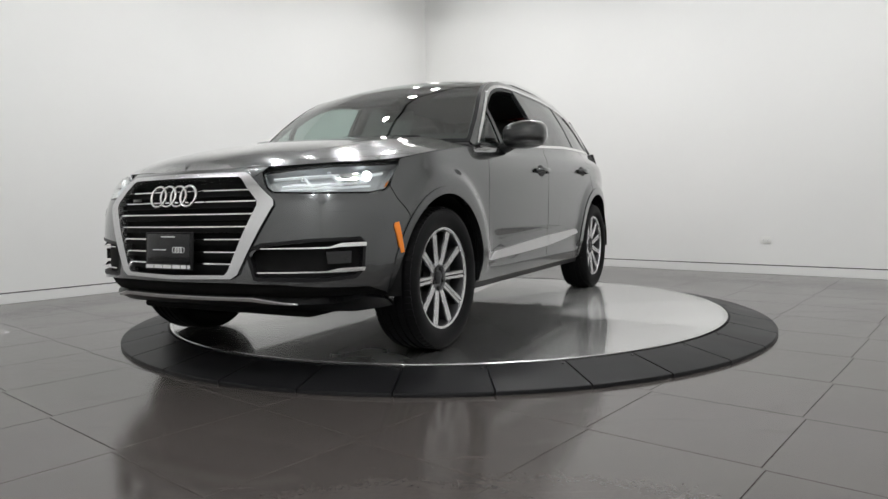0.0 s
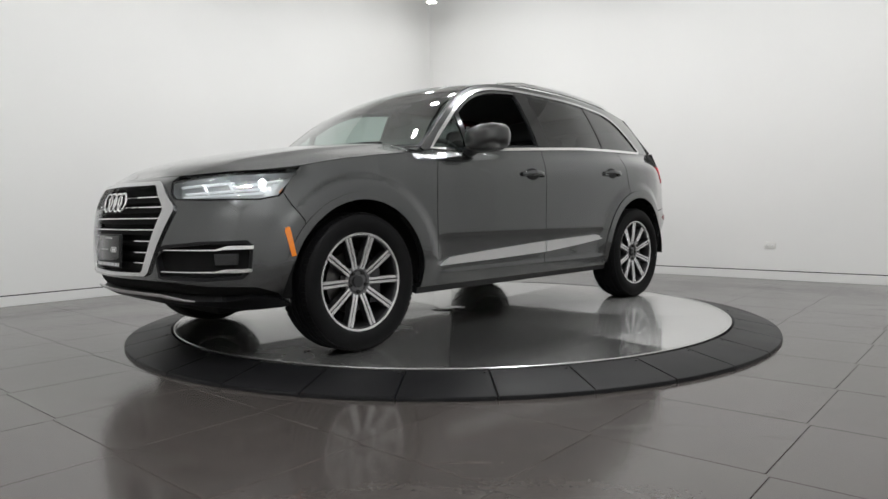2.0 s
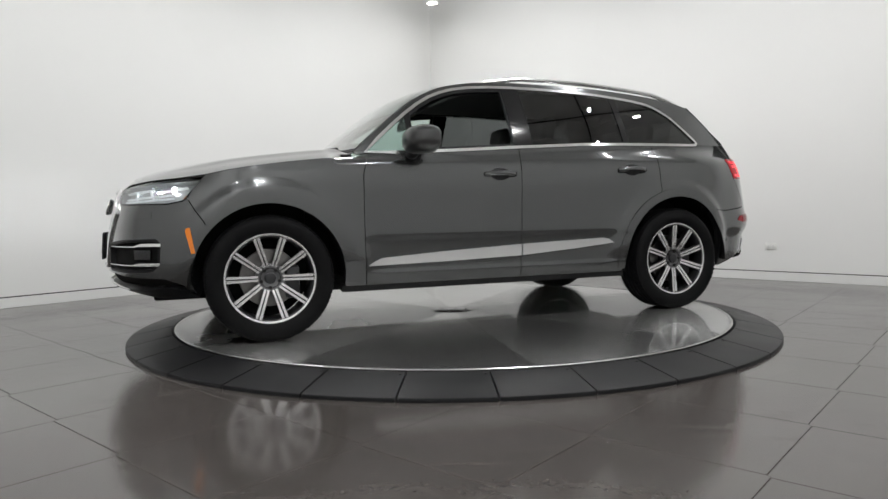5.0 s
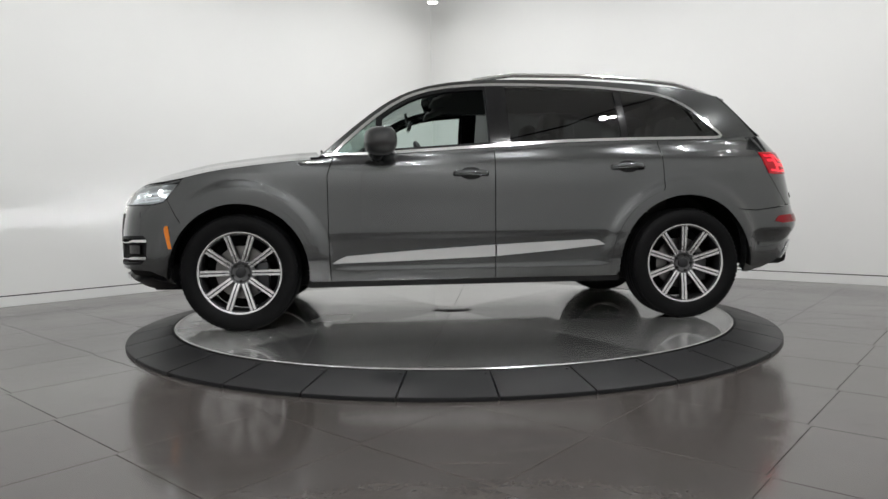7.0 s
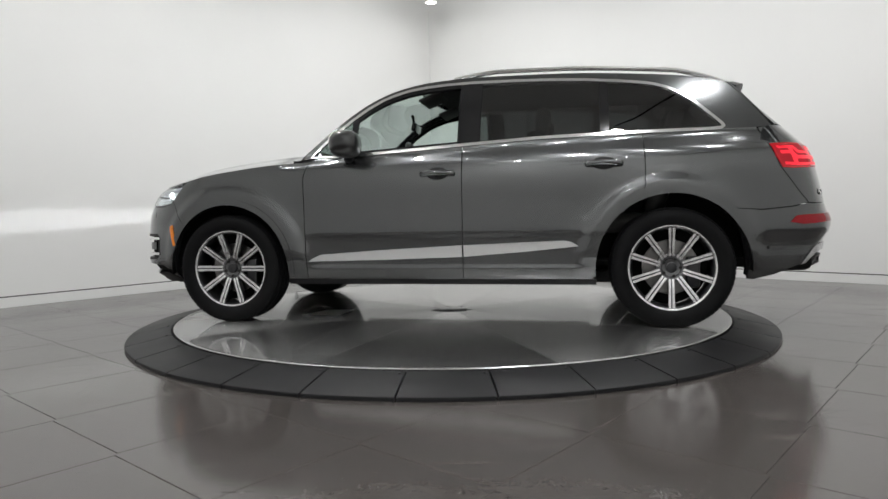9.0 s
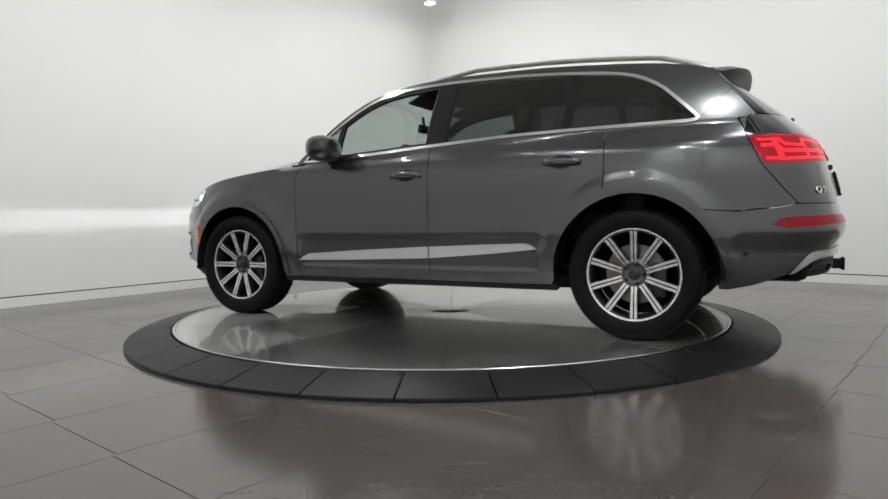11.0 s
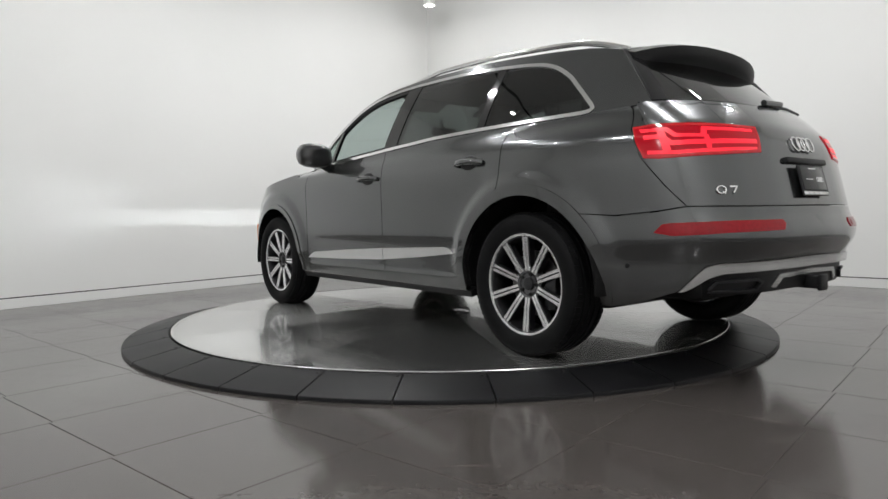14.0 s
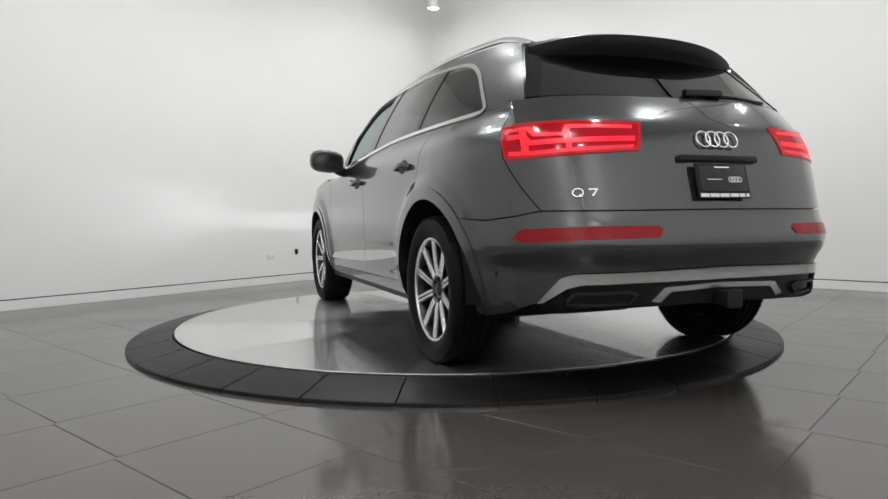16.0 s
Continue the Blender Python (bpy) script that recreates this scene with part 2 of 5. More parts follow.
def build_room():
    bm = box(N1 - N0 + 0.8, M1 - M0 + 0.8, 0.1, GRID @ pose((N0 + N1) / 2, (M0 + M1) / 2, ZF - 0.054))
    floor = tagged(part("floor", bm, GROUT, smooth=False), "taupe porcelain tile floor with thin dark joints", "floor", kind="structure")
    high, mid = CEIL - ZF, (CEIL + ZF) / 2
    t = 0.2
    spec = [("wall_north", (N1 + t / 2, (M0 + M1) / 2), (t, M1 - M0 + 2 * t)), ("wall_south", (N0 - t / 2, (M0 + M1) / 2), (t, M1 - M0 + 2 * t)),
            ("wall_west", ((N0 + N1) / 2, M0 - t / 2), (N1 - N0, t)), ("wall_east", ((N0 + N1) / 2, M1 + t / 2), (N1 - N0, t))]
    for name, (n, m), (a, b) in spec:
        w = part(name, box(a, b, high - 0.108, GRID @ pose(n, m, mid + 0.054)), WALL, smooth=False)
        tagged(w, "plain smooth white painted showroom wall", "wall", kind="structure")
        g = part("shadow_gap", box(a - (0.02 if a == t else 0), b - (0.02 if b == t else 0), 0.012, GRID @ pose(n, m, ZF + 0.102)), GAP, smooth=False)
        g.parent = w
        bb = part("baseboard", box(a + 0.008, b + 0.008 if b == t else b, 0.096, GRID @ pose(n, m, ZF + 0.048), 0.003), BASE, smooth=False)
        tagged(bb, "low white painted baseboard under a shadow gap", "baseboard", kind="structure")
    tagged(part("ceiling", box(N1 - N0 + 0.8, M1 - M0 + 0.8, 0.1, GRID @ pose((N0 + N1) / 2, (M0 + M1) / 2, CEIL + 0.05)), CEILING, smooth=False),
           "white painted showroom ceiling", "ceiling", kind="structure")
    return floor


def build_tiles(floor):
    """Square porcelain tiles, each a piece of the floor."""
    p, gap = 0.614, 0.0028
    proto = None
    n0 = -2.944
    m0 = 0.8725
    for i in range(-7, 13):
        for j in range(-9, 8):
            n, m = n0 + (i + 0.5) * p, m0 + (j + 0.5) * p
            if not (N0 - 0.3 < n < N1 + 0.3 and M0 - 0.3 < m < M1 + 0.3):
                continue
            if proto is None:
                proto = part("tile", box(p - gap, p - gap, 0.012, bevel=0.0012, seg=1), TILE, smooth=False).data
                bpy.data.objects.remove(bpy.data.objects["tile"])
            ob = new("tile", proto)
            ob.parent = floor
            ob.matrix_local = GRID @ pose(n, m, ZF - 0.006)


# ---- turntable ----
R_IN, R_OUT = 2.012, 2.30


def build_ramp():
    """The fixed black ring of rubber ramp pieces round the turntable."""
    ring = empty("turntable_ramp", "black rubber ramp ring in bolted segments round the turntable", "turntable ramp")
    k, steps, gap = 32, 6, 0.0045
    for i in range(k):
        bm = bmesh.new()
        rows = []
        a0, a1 = radians(-96.3) + i * math.tau / k, radians(-96.3) + (i + 1) * math.tau / k
        prof = [(R_IN + 0.004, ZF), (R_IN + 0.004, -0.010), (R_IN + 0.012, -0.004), (R_OUT - 0.012, -0.052), (R_OUT - 0.003, -0.056), (R_OUT, -0.062), (R_OUT, ZF)]
        for s in range(steps + 1):
            row = []
            for r, z in prof:
                a = a0 + gap / r + (a1 - a0 - 2 * gap / r) * s / steps
                row.append(bm.verts.new((r * math.cos(a), r * math.sin(a), z)))
            rows.append(row)
        for a, b in zip(rows, rows[1:]):
            for q in range(len(prof) - 1):
                bm.faces.new((a[q], a[q + 1], b[q + 1], b[q]))
        bm.faces.new(rows[0]), bm.faces.new(rows[-1])
        seg = part("ramp_segment", bm, RUBBER, ring)
        a = a1 - 0.012
        bolt = part("bolt", lathe([(0.0001, 0.004), (0.006, 0.004), (0.0085, 0.0), (0.0085, -0.006)], 12, pose((R_IN + 0.04) * math.cos(a), (R_IN + 0.04) * math.sin(a), -0.009)), BOLT, seg)
    return ring


def build_turntable():
    table = empty("turntable", "round brushed metal turntable deck in sector plates", "turntable")
    k, steps, gap = 10, 10, 0.0013
    half = math.pi / k
    bm = bmesh.new()
    rows = []
    for s in range(steps + 1):
        row = []
        for r, z in ((0.16, -0.012), (0.16, 0.0), (0.7, 0.0), (1.4, 0.0), (1.985, 0.0), (1.985, -0.012)):
            a = (-half + gap / r) * (1 - 2 * s / steps)
            row.append(bm.verts.new((r * math.cos(a), r * math.sin(a), z)))
        rows.append(row)
    for a, b in zip(rows, rows[1:]):
        for q in range(5):
            bm.faces.new((a[q], a[q + 1], b[q + 1], b[q]))
    first = part("deck_plate", bm, STEEL, table, smooth=False)
    for i in range(k):
        ob = first if i == 0 else new("deck_plate", first.data)
        ob.parent = table
        ob.matrix_local = pose(0, 0, 0, 0, 0, -130.3 + 18 + 36 * i)
    part("deck_edge", lathe([(1.9865, -0.04), (1.9865, 0.001), (1.990, 0.003), (2.003, 0.003), (2.006, 0.0), (2.006, -0.04)], 128), EDGE, table, "bright metal edge strip")
    hub = part("hub_plate", lathe([(0.0001, 0.0012), (0.154, 0.0012), (0.157, 0.0), (0.157, -0.012)], 48), STEEL, table)
    for j in range(6):
        a = j * math.tau / 6
        part("hub_bolt", lathe([(0.0001, 0.005), (0.008, 0.005), (0.011, 0.003), (0.011, 0.001)], 12, pose(0.115 * math.cos(a), 0.115 * math.sin(a), 0.002)), EDGE, hub)
    part("under_plate", lathe([(0.0001, -0.013), (1.98, -0.013), (1.98, -0.06)], 96), UNDER, table)
    return table


def build_tracks():
    """Black lamp tracks under the ceiling."""
    for a, b in (((1.9, -3.4), (1.9, 4.6)), ((3.9, -1.5), (-5.6, -1.5)), ((3.9, 2.9), (-5.8, 2.9)), ((-3.9, -3.7), (-3.9, 4.7))):
        p, q = grid(*a), grid(*b)
        mid, way = (p + q) / 2, q - p
        t = empty("ceiling_track", "black metal lamp track under the ceiling", "lamp track", group="lamp tracks")
        z = CEIL - (0.014 if a[0] != b[0] else 0.045)
        part("rail", box(way.length, 0.04, 0.028, pose(mid.x, mid.y, z, 0, 0, math.degrees(math.atan2(way.y, way.x))), 0.004), BLACK, t)
        for e in (p, q):
            part("end_cap", box(0.02, 0.044, 0.034, pose(e.x, e.y, z, 0, 0, math.degrees(math.atan2(way.y, way.x))), 0.004), BLACK, t)


def build_lamps():
    """Ceiling spot lamps with turned heads on short stems."""
    for n, m, an, am, az, share in SPOTS:
        s = empty("ceiling_spot", "white round ceiling spot lamp on a short stem", "ceiling lamp", group="ceiling spots")
        top, head = pose(*grid(n, m, CEIL)), head_pose(n, m, an, am, az, stem_length(share))
        part("mount", lathe([(0.0001, 0.0), (0.06, 0.0), (0.06, -0.02), (0.0001, -0.02)], 24, top), PLASTIC, s)
        part("stem", lathe([(0.012, -0.02), (0.012, -stem_length(share))], 12, top), PLASTIC, s)
        part("housing", lathe([(0.0001, 0.03), (0.06, 0.03), (0.078, 0.01), (0.085, -0.14), (0.078, -0.14), (0.076, -0.12)], 32, head), PLASTIC, s)
        part("bulb", lathe([(0.0001, -0.125), (0.074, -0.125), (0.074, -0.118)], 32, head), GLOW, s, "glowing white lamp face")


def build_socket(at):
    s = empty("wall_socket", "white plastic wall socket plate near the floor", "socket", group="wall sockets")
    part("cover_plate", box(0.008, 0.118, 0.075, bevel=0.003), PLASTIC, s)
    for dy in (-0.026, 0.026):
        face = part("outlet_face", box(0.006, 0.034, 0.034, pose(-0.003, dy, 0), 0.002), BASE, s)
        for dz in (-0.007, 0.007):
            part("slot", box(0.002, 0.010, 0.003, pose(-0.0062, dy, dz)), GAP, face)
    s.matrix_world = at
    return s


def build_hook(at):
    s = empty("wall_bracket", "small black metal bracket on the white wall", "wall bracket")
    part("bracket_plate", box(0.006, 0.05, 0.07, bevel=0.002), BLACK, s)
    part("bracket_arm", tube([(0, 0, 0.01), (-0.03, 0.01, 0.01), (-0.06, 0.03, 0.02)], 0.011, 8), BLACK, s)
    s.matrix_world = at
    return s


# ---- the car: x forward from the rear axle, y to its left, z up from the deck ----
class Curve:
    """A smooth curve through (t, value) knots, held in a fine table."""

    def __init__(self, *knots, flat=False):
        t = np.array([k[0] for k in knots], float)
        y = np.array([k[1] for k in knots], float)
        n = len(t)
        h = np.diff(t)
        slope = np.diff(y) / h
        m = np.zeros(n)
        m[0], m[-1] = (0.0, 0.0) if flat else (slope[0], slope[-1])
        for i in range(1, n - 1):
            a, b = slope[i - 1], slope[i]
            w1, w2 = 2 * h[i] + h[i - 1], h[i] + 2 * h[i - 1]
            m[i] = 0 if a * b <= 0 else (w1 + w2) / (w1 / a + w2 / b)
        self.lo, self.hi, self.n = t[0], t[-1], 3000
        xs = np.linspace(t[0], t[-1], self.n + 1)
        i = np.clip(np.searchsorted(t, xs, "right") - 1, 0, n - 2)
        s = (xs - t[i]) / h[i]
        v = ((2 * s**3 - 3 * s**2 + 1) * y[i] + (s**3 - 2 * s**2 + s) * h[i] * m[i] + (-2 * s**3 + 3 * s**2) * y[i + 1] + (s**3 - s**2) * h[i] * m[i + 1])
        self.table = v.tolist()

    def __call__(self, x):
        q = (x - self.lo) / (self.hi - self.lo) * self.n
        if q <= 0:
            return self.table[0]
        if q >= self.n:
            return self.table[-1]
        i = int(q)
        return self.table[i] + (self.table[i + 1] - self.table[i]) * (q - i)


def smooth(a, b, x):
    s = min(1.0, max(0.0, (x - a) / (b - a)))
    return s * s * (3 - 2 * s)


WB, AXLE = 2.994, 0.378
U_NOSE, U_TAIL = 4.66, -1.72
PLAN_X = Curve((-1.72, -1.105), (-1.45, -1.094), (-1.2, -1.050), (-1.0, -0.957), (-0.8, -0.795), (-0.6, -0.598), (-0.4, -0.399), (-0.2, -0.2),
               (0.0, 0.0), (1.5, 1.5), (3.0, 3.0), (3.2, 3.2), (3.45, 3.445), (3.65, 3.618), (3.82, 3.748), (4.0, 3.832), (4.25, 3.90), (4.66, 3.94), flat=True)
PLAN_Y = Curve((-1.72, 0.0), (-1.45, 0.283), (-1.2, 0.535), (-1.0, 0.708), (-0.8, 0.822), (-0.6, 0.885), (-0.4, 0.935), (-0.2, 0.962),
               (0.0, 0.972), (0.5, 0.975), (1.5, 0.975), (2.4, 0.975), (3.0, 0.972), (3.2, 0.965), (3.45, 0.935), (3.65, 0.868), (3.82, 0.775), (4.0, 0.632), (4.25, 0.40), (4.66, 0.0))
SIDE_K = Curve((0.15, 0.92), (0.28, 0.948), (0.36, 0.968), (0.45, 0.978), (0.60, 0.984), (0.80, 0.988), (0.94, 0.992), (1.0, 0.990), (1.05, 0.982), (1.12, 0.968), (1.3, 0.93))
DOOR_K = Curve((0.15, 0.92), (0.28, 0.945), (0.34, 0.964), (0.380, 0.972), (0.402, 0.968), (0.45, 0.969), (0.53, 0.973), (0.575, 0.977), (0.607, 0.9835), (0.625, 0.986), (0.72, 0.987), (0.80, 0.988), (0.94, 0.992), (1.0, 0.990), (1.05, 0.982), (1.12, 0.968), (1.3, 0.93))
NOSE_DX = Curve((0.2, -0.16), (0.29, -0.10), (0.34, -0.03), (0.40, 0.0), (0.60, -0.008), (0.77, -0.03), (0.85, -0.05), (0.92, -0.085), (0.98, -0.16), (1.1, -0.30))
NOSE_K = Curve((0.2, 0.96), (0.5, 1.0), (0.72, 1.0), (0.85, 0.965), (0.98, 0.91), (1.1, 0.88))
TAIL_DX = Curve((0.25, 0.14), (0.33, 0.08), (0.40, 0.060), (0.47, 0.052), (0.53, 0.044), (0.612, 0.004), (0.640, 0.0), (0.69, 0.015), (0.74, 0.035), (0.78, 0.045), (0.99, 0.098), (1.06, 0.118), (1.14, 0.160), (1.20, 0.215), (1.28, 0.30), (1.36, 0.39))
BELT = Curve((-0.75, 1.262), (-0.28, 1.248), (0.82, 1.218), (1.306, 1.190), (1.97, 1.150), (2.38, 1.135), (2.6, 1.128))
TAPER = Curve((-0.75, -0.185), (-0.32, -0.105), (0.2, -0.035), (0.8, 0.0), (1.6, 0.0), (2.1, -0.028), (2.5, -0.080))
TOP_EDGE = Curve((2.38, 1.120), (2.8, 1.080), (3.2, 1.028), (3.45, 0.992), (3.65, 0.978), (3.85, 0.968), (4.1, 0.955), (4.66, 0.950))


def upper(x, z):
    """The side of the glasshouse at x, z."""
    d = z - 1.17
    return Vector((x, 0.930 - 0.38 * d - 0.34 * d * d + TAPER(x), z))


def lower(u, z):
    """The painted side, wrapped round nose and tail: u is x along the flank and runs on round the corners."""
    x, y = PLAN_X(u), PLAN_Y(u)
    f, r = smooth(3.05, 3.95, u), smooth(-0.25, -1.15, u)
    door = smooth(0.35, 0.62, u) * smooth(2.52, 2.22, u)
    y *= (SIDE_K(z) + (DOOR_K(z) - SIDE_K(z)) * door) * (1 + f * (NOSE_K(z) - 1))
    y *= 1 - 0.022 * smooth(-0.42, -0.66, u) * smooth(0.622, 0.50, z)
    x += f * NOSE_DX(z) + r * TAIL_DX(z)
    for hub in (0.0, WB):
        q = math.hypot(u - hub, z - AXLE)
        y += (0.008 * (1 - smooth(0.46, 0.70, q)) + 0.017 * (1 - smooth(0.53, 0.615, q))) * smooth(0.30, 0.50, z) * smooth(3.60, 3.40, u) * smooth(-0.62, -0.42, u)
    if u < 2.6:
        zb = BELT(x)
        s = smooth(1.05, zb, z)
        if s > 0:
            y += (min(y, upper(x, zb).y) - y) * s * s if u > -0.75 else 0.0
    return Vector((x, y, z))


def around(u, z):
    """The wrapped side carried on past the middle of nose or tail to the other flank."""
    for edge, past in ((U_NOSE, u > U_NOSE), (U_TAIL, u < U_TAIL)):
        if past:
            v = lower(2 * edge - u, z)
            return Vector((v.x, -v.y, v.z))
    return lower(u, z)


def whole_outline(half):
    """A half outline that ends at the car's middle, with its mirror image joined to it."""
    n = len(half)
    at_mid = [abs(u - U_NOSE) < 1e-6 or abs(u - U_TAIL) < 1e-6 for u, _ in half]
    i = next(k for k in range(n) if at_mid[k] and at_mid[(k + 1) % n])
    edge = half[i][0]
    run = half[i + 1:] + half[:i + 1]
    return run + [(2 * edge - u, z) for u, z in run[::-1] if abs(u - edge) > 1e-6]


def whole(name, half, mat, parent, label="", holes=(), **kw):
    """A sheet across the whole nose or tail."""
    edge = U_NOSE if half[0][0] > 2 else U_TAIL
    return skin(name, whole_outline(half), around, mat, parent, label, holes=[*holes, *[[(2 * edge - u, z) for u, z in h] for h in holes]], **kw)


def cross_u(y, z, lo, hi):
    """The u at which the wrapped side has that y."""
    for _ in range(26):
        mid = (lo + hi) / 2
        if lower(mid, z).y > y:
            lo = mid
        else:
            hi = mid
    return (lo + hi) / 2


def front(y, z):
    """The nose at y, z."""
    v = lower(cross_u(abs(y), z, 3.4, U_NOSE), z)
    return Vector((v.x, y, z))


def rear(y, z):
    v = lower(cross_u(abs(y), z, -0.5, U_TAIL), z)
    return Vector((v.x, y, z))


def inset(poly, d):
    """The outline drawn in by d (out if negative)."""
    n = len(poly)
    area = sum(poly[i - 1][0] * poly[i][1] - poly[i][0] * poly[i - 1][1] for i in range(n))
    sign = 1 if area > 0 else -1
    out = []
    for i in range(n):
        a, b, c = Vector(poly[i - 1]), Vector(poly[i]), Vector(poly[(i + 1) % n])
        e, f = (b - a).normalized(), (c - b).normalized()
        p, q = Vector((-e.y, e.x)) * sign, Vector((-f.y, f.x)) * sign
        m = p + q
        k = 1.0 / max(0.35, (1 + p.dot(q)) / 2)
        out.append(tuple(b + m * 0.5 * d * k))
    return out


def flat_cells(outer, holes, step):
    """Cuts a flat outline with holes into small faces."""
    from mathutils.geometry import tessellate_polygon
    loops = [[Vector((a, b, 0)) for a, b in outer]] + [[Vector((a, b, 0)) for a, b in h] for h in holes]
    pts = [v for loop in loops for v in loop]
    bm = bmesh.new()
    vs = [bm.verts.new(v) for v in pts]
    for tri in tessellate_polygon(loops):
        try:
            bm.faces.new([vs[i] for i in tri])
        except ValueError:
            pass
    bmesh.ops.remove_doubles(bm, verts=bm.verts, dist=1e-6)
    for axis in (0, 1):
        lo, hi = min(v[axis] for v in pts), max(v[axis] for v in pts)
        st = step[axis]
        k = math.ceil(lo / st + 1e-6)
        while k * st < hi - 1e-6:
            co, no = [0, 0, 0], [0, 0, 0]
            co[axis], no[axis] = k * st, 1
            bmesh.ops.bisect_plane(bm, geom=list(bm.verts) + list(bm.edges) + list(bm.faces), plane_co=co, plane_no=no, dist=1e-5)
            k += 1
    bm.normal_update()
    for f in bm.faces:
        if f.normal.z < 0:
            f.normal_flip()
    return bm


CENTRE = Vector((1.4, 0, 0.85))


def skin(name, outer, surf, mat, parent, label="", holes=(), step=(0.045, 0.045), thick=0.014, proud=0.0, mirror=False, gap=0.0, away=None):
    """A curved sheet: an outline in the two directions of surf, laid on it, with its edge turned inward."""
    if gap:
        outer = inset(outer, gap)
        holes = [inset(h, -gap) for h in holes]
    bm = flat_cells(outer, holes, step)
    bm.verts.index_update()
    e = 0.006
    pos, nor = [], []
    for v in bm.verts:
        u, w = v.co.x, v.co.y
        p = surf(u, w)
        n = (surf(u + e, w) - surf(u - e, w)).cross(surf(u, w + e) - surf(u, w - e))
        n = n.normalized() if n.length > 1e-12 else Vector((0, 0, 1))
        pos.append(p), nor.append(n)
    mid = sum(pos, Vector()) / len(pos)
    mean = sum(nor, Vector())
    flip = mean.dot(away if away else mid - CENTRE) < 0
    if flip:
        nor = [-n for n in nor]
    pos = [p + n * proud for p, n in zip(pos, nor)]
    faces = [[v.index for v in f.verts] for f in bm.faces]
    rim = [(e2.verts[0].index, e2.verts[1].index, e2.link_faces[0]) for e2 in bm.edges if len(e2.link_faces) == 1]
    border = []
    for a, b, f in rim:
        ids = [v.index for v in f.verts]
        i = ids.index(a)
        if ids[(i + 1) % len(ids)] != b:
            a, b = b, a
        border.append((a, b))
    bm.free()
    m = -1 if mirror else 1
    verts = [(p.x, p.y * m, p.z) for p in pos]
    normals_v = [(n.x, n.y * m, n.z) for n in nor]
    turn = flip != mirror
    out_faces, loops = [], []
    for f in faces:
        f = f[::-1] if turn else f
        out_faces.append(f)
        loops += [normals_v[i] for i in f]
    back = {}
    for a, b in border:
        for i in (a, b):
            if i not in back:
                back[i] = len(verts)
                q = pos[i] - nor[i] * thick
                verts.append((q.x, q.y * m, q.z))
        f = [b, a, back[a], back[b]]
        f = f[::-1] if turn else f
        va = [Vector(verts[i]) for i in f]
        nn = (va[1] - va[0]).cross(va[2] - va[0])
        nn = nn.normalized() if nn.length > 1e-12 else Vector((0, 0, 1))
        out_faces.append(f)
        loops += [tuple(nn)] * 4
    return mesh_object(name, verts, out_faces, mat, parent, label, True, loops)


def both(name, outer, surf, mat, parent, label="", **kw):
    a = skin(name, outer, surf, mat, parent, label, **kw)
    b = skin(name, outer, surf, mat, parent, label, mirror=True, **kw)
    return a, b


def arc(cx, cz, r, a0, a1, n=20):
    return [(cx + r * math.cos(radians(a0 + (a1 - a0) * k / n)), cz + r * math.sin(radians(a0 + (a1 - a0) * k / n))) for k in range(n + 1)]


def along(fn, a, b, n=12):
    return [(a + (b - a) * k / n, fn(a + (b - a) * k / n)) for k in range(n + 1)]


ARCH, ARCH_REAR = 0.452, 0.472      # wheel openings
# the outline of the side windows, with the bright trim round it
DLO_TOP = Curve((-0.14, 1.455), (-0.06, 1.508), (0.02, 1.545), (0.12, 1.572), (0.40, 1.604), (0.64, 1.621), (0.957, 1.632), (1.27, 1.634), (1.50, 1.624), (1.70, 1.598), (1.86, 1.550),
                (2.00, 1.474), (2.12, 1.385), (2.26, 1.265), (2.40, 1.136))
DLO = [(2.385, 1.142)] + [(x, BELT(x)) for x in (2.2, 1.97, 1.7, 1.306, 0.82, 0.4, 0.0, -0.27)] + [(-0.315, 1.253), (-0.33, 1.267), (-0.32, 1.283)] + \
      [(-0.235, 1.366)] + [(x, DLO_TOP(x)) for x in (-0.14, -0.09, -0.04, 0.0, 0.04, 0.08, 0.12, 0.2, 0.3, 0.5, 0.75, 1.0, 1.27, 1.45, 1.6, 1.72, 1.82, 1.9, 2.0, 2.1, 2.2, 2.3)]
ROOF_EDGE = Curve((-0.42, 1.560), (-0.2, 1.612), (0.2, 1.650), (0.7, 1.674), (1.2, 1.678), (1.5, 1.664), (1.7, 1.634), (1.85, 1.590), (2.0, 1.516), (2.2, 1.368), (2.36, 1.232), (2.47, 1.135))


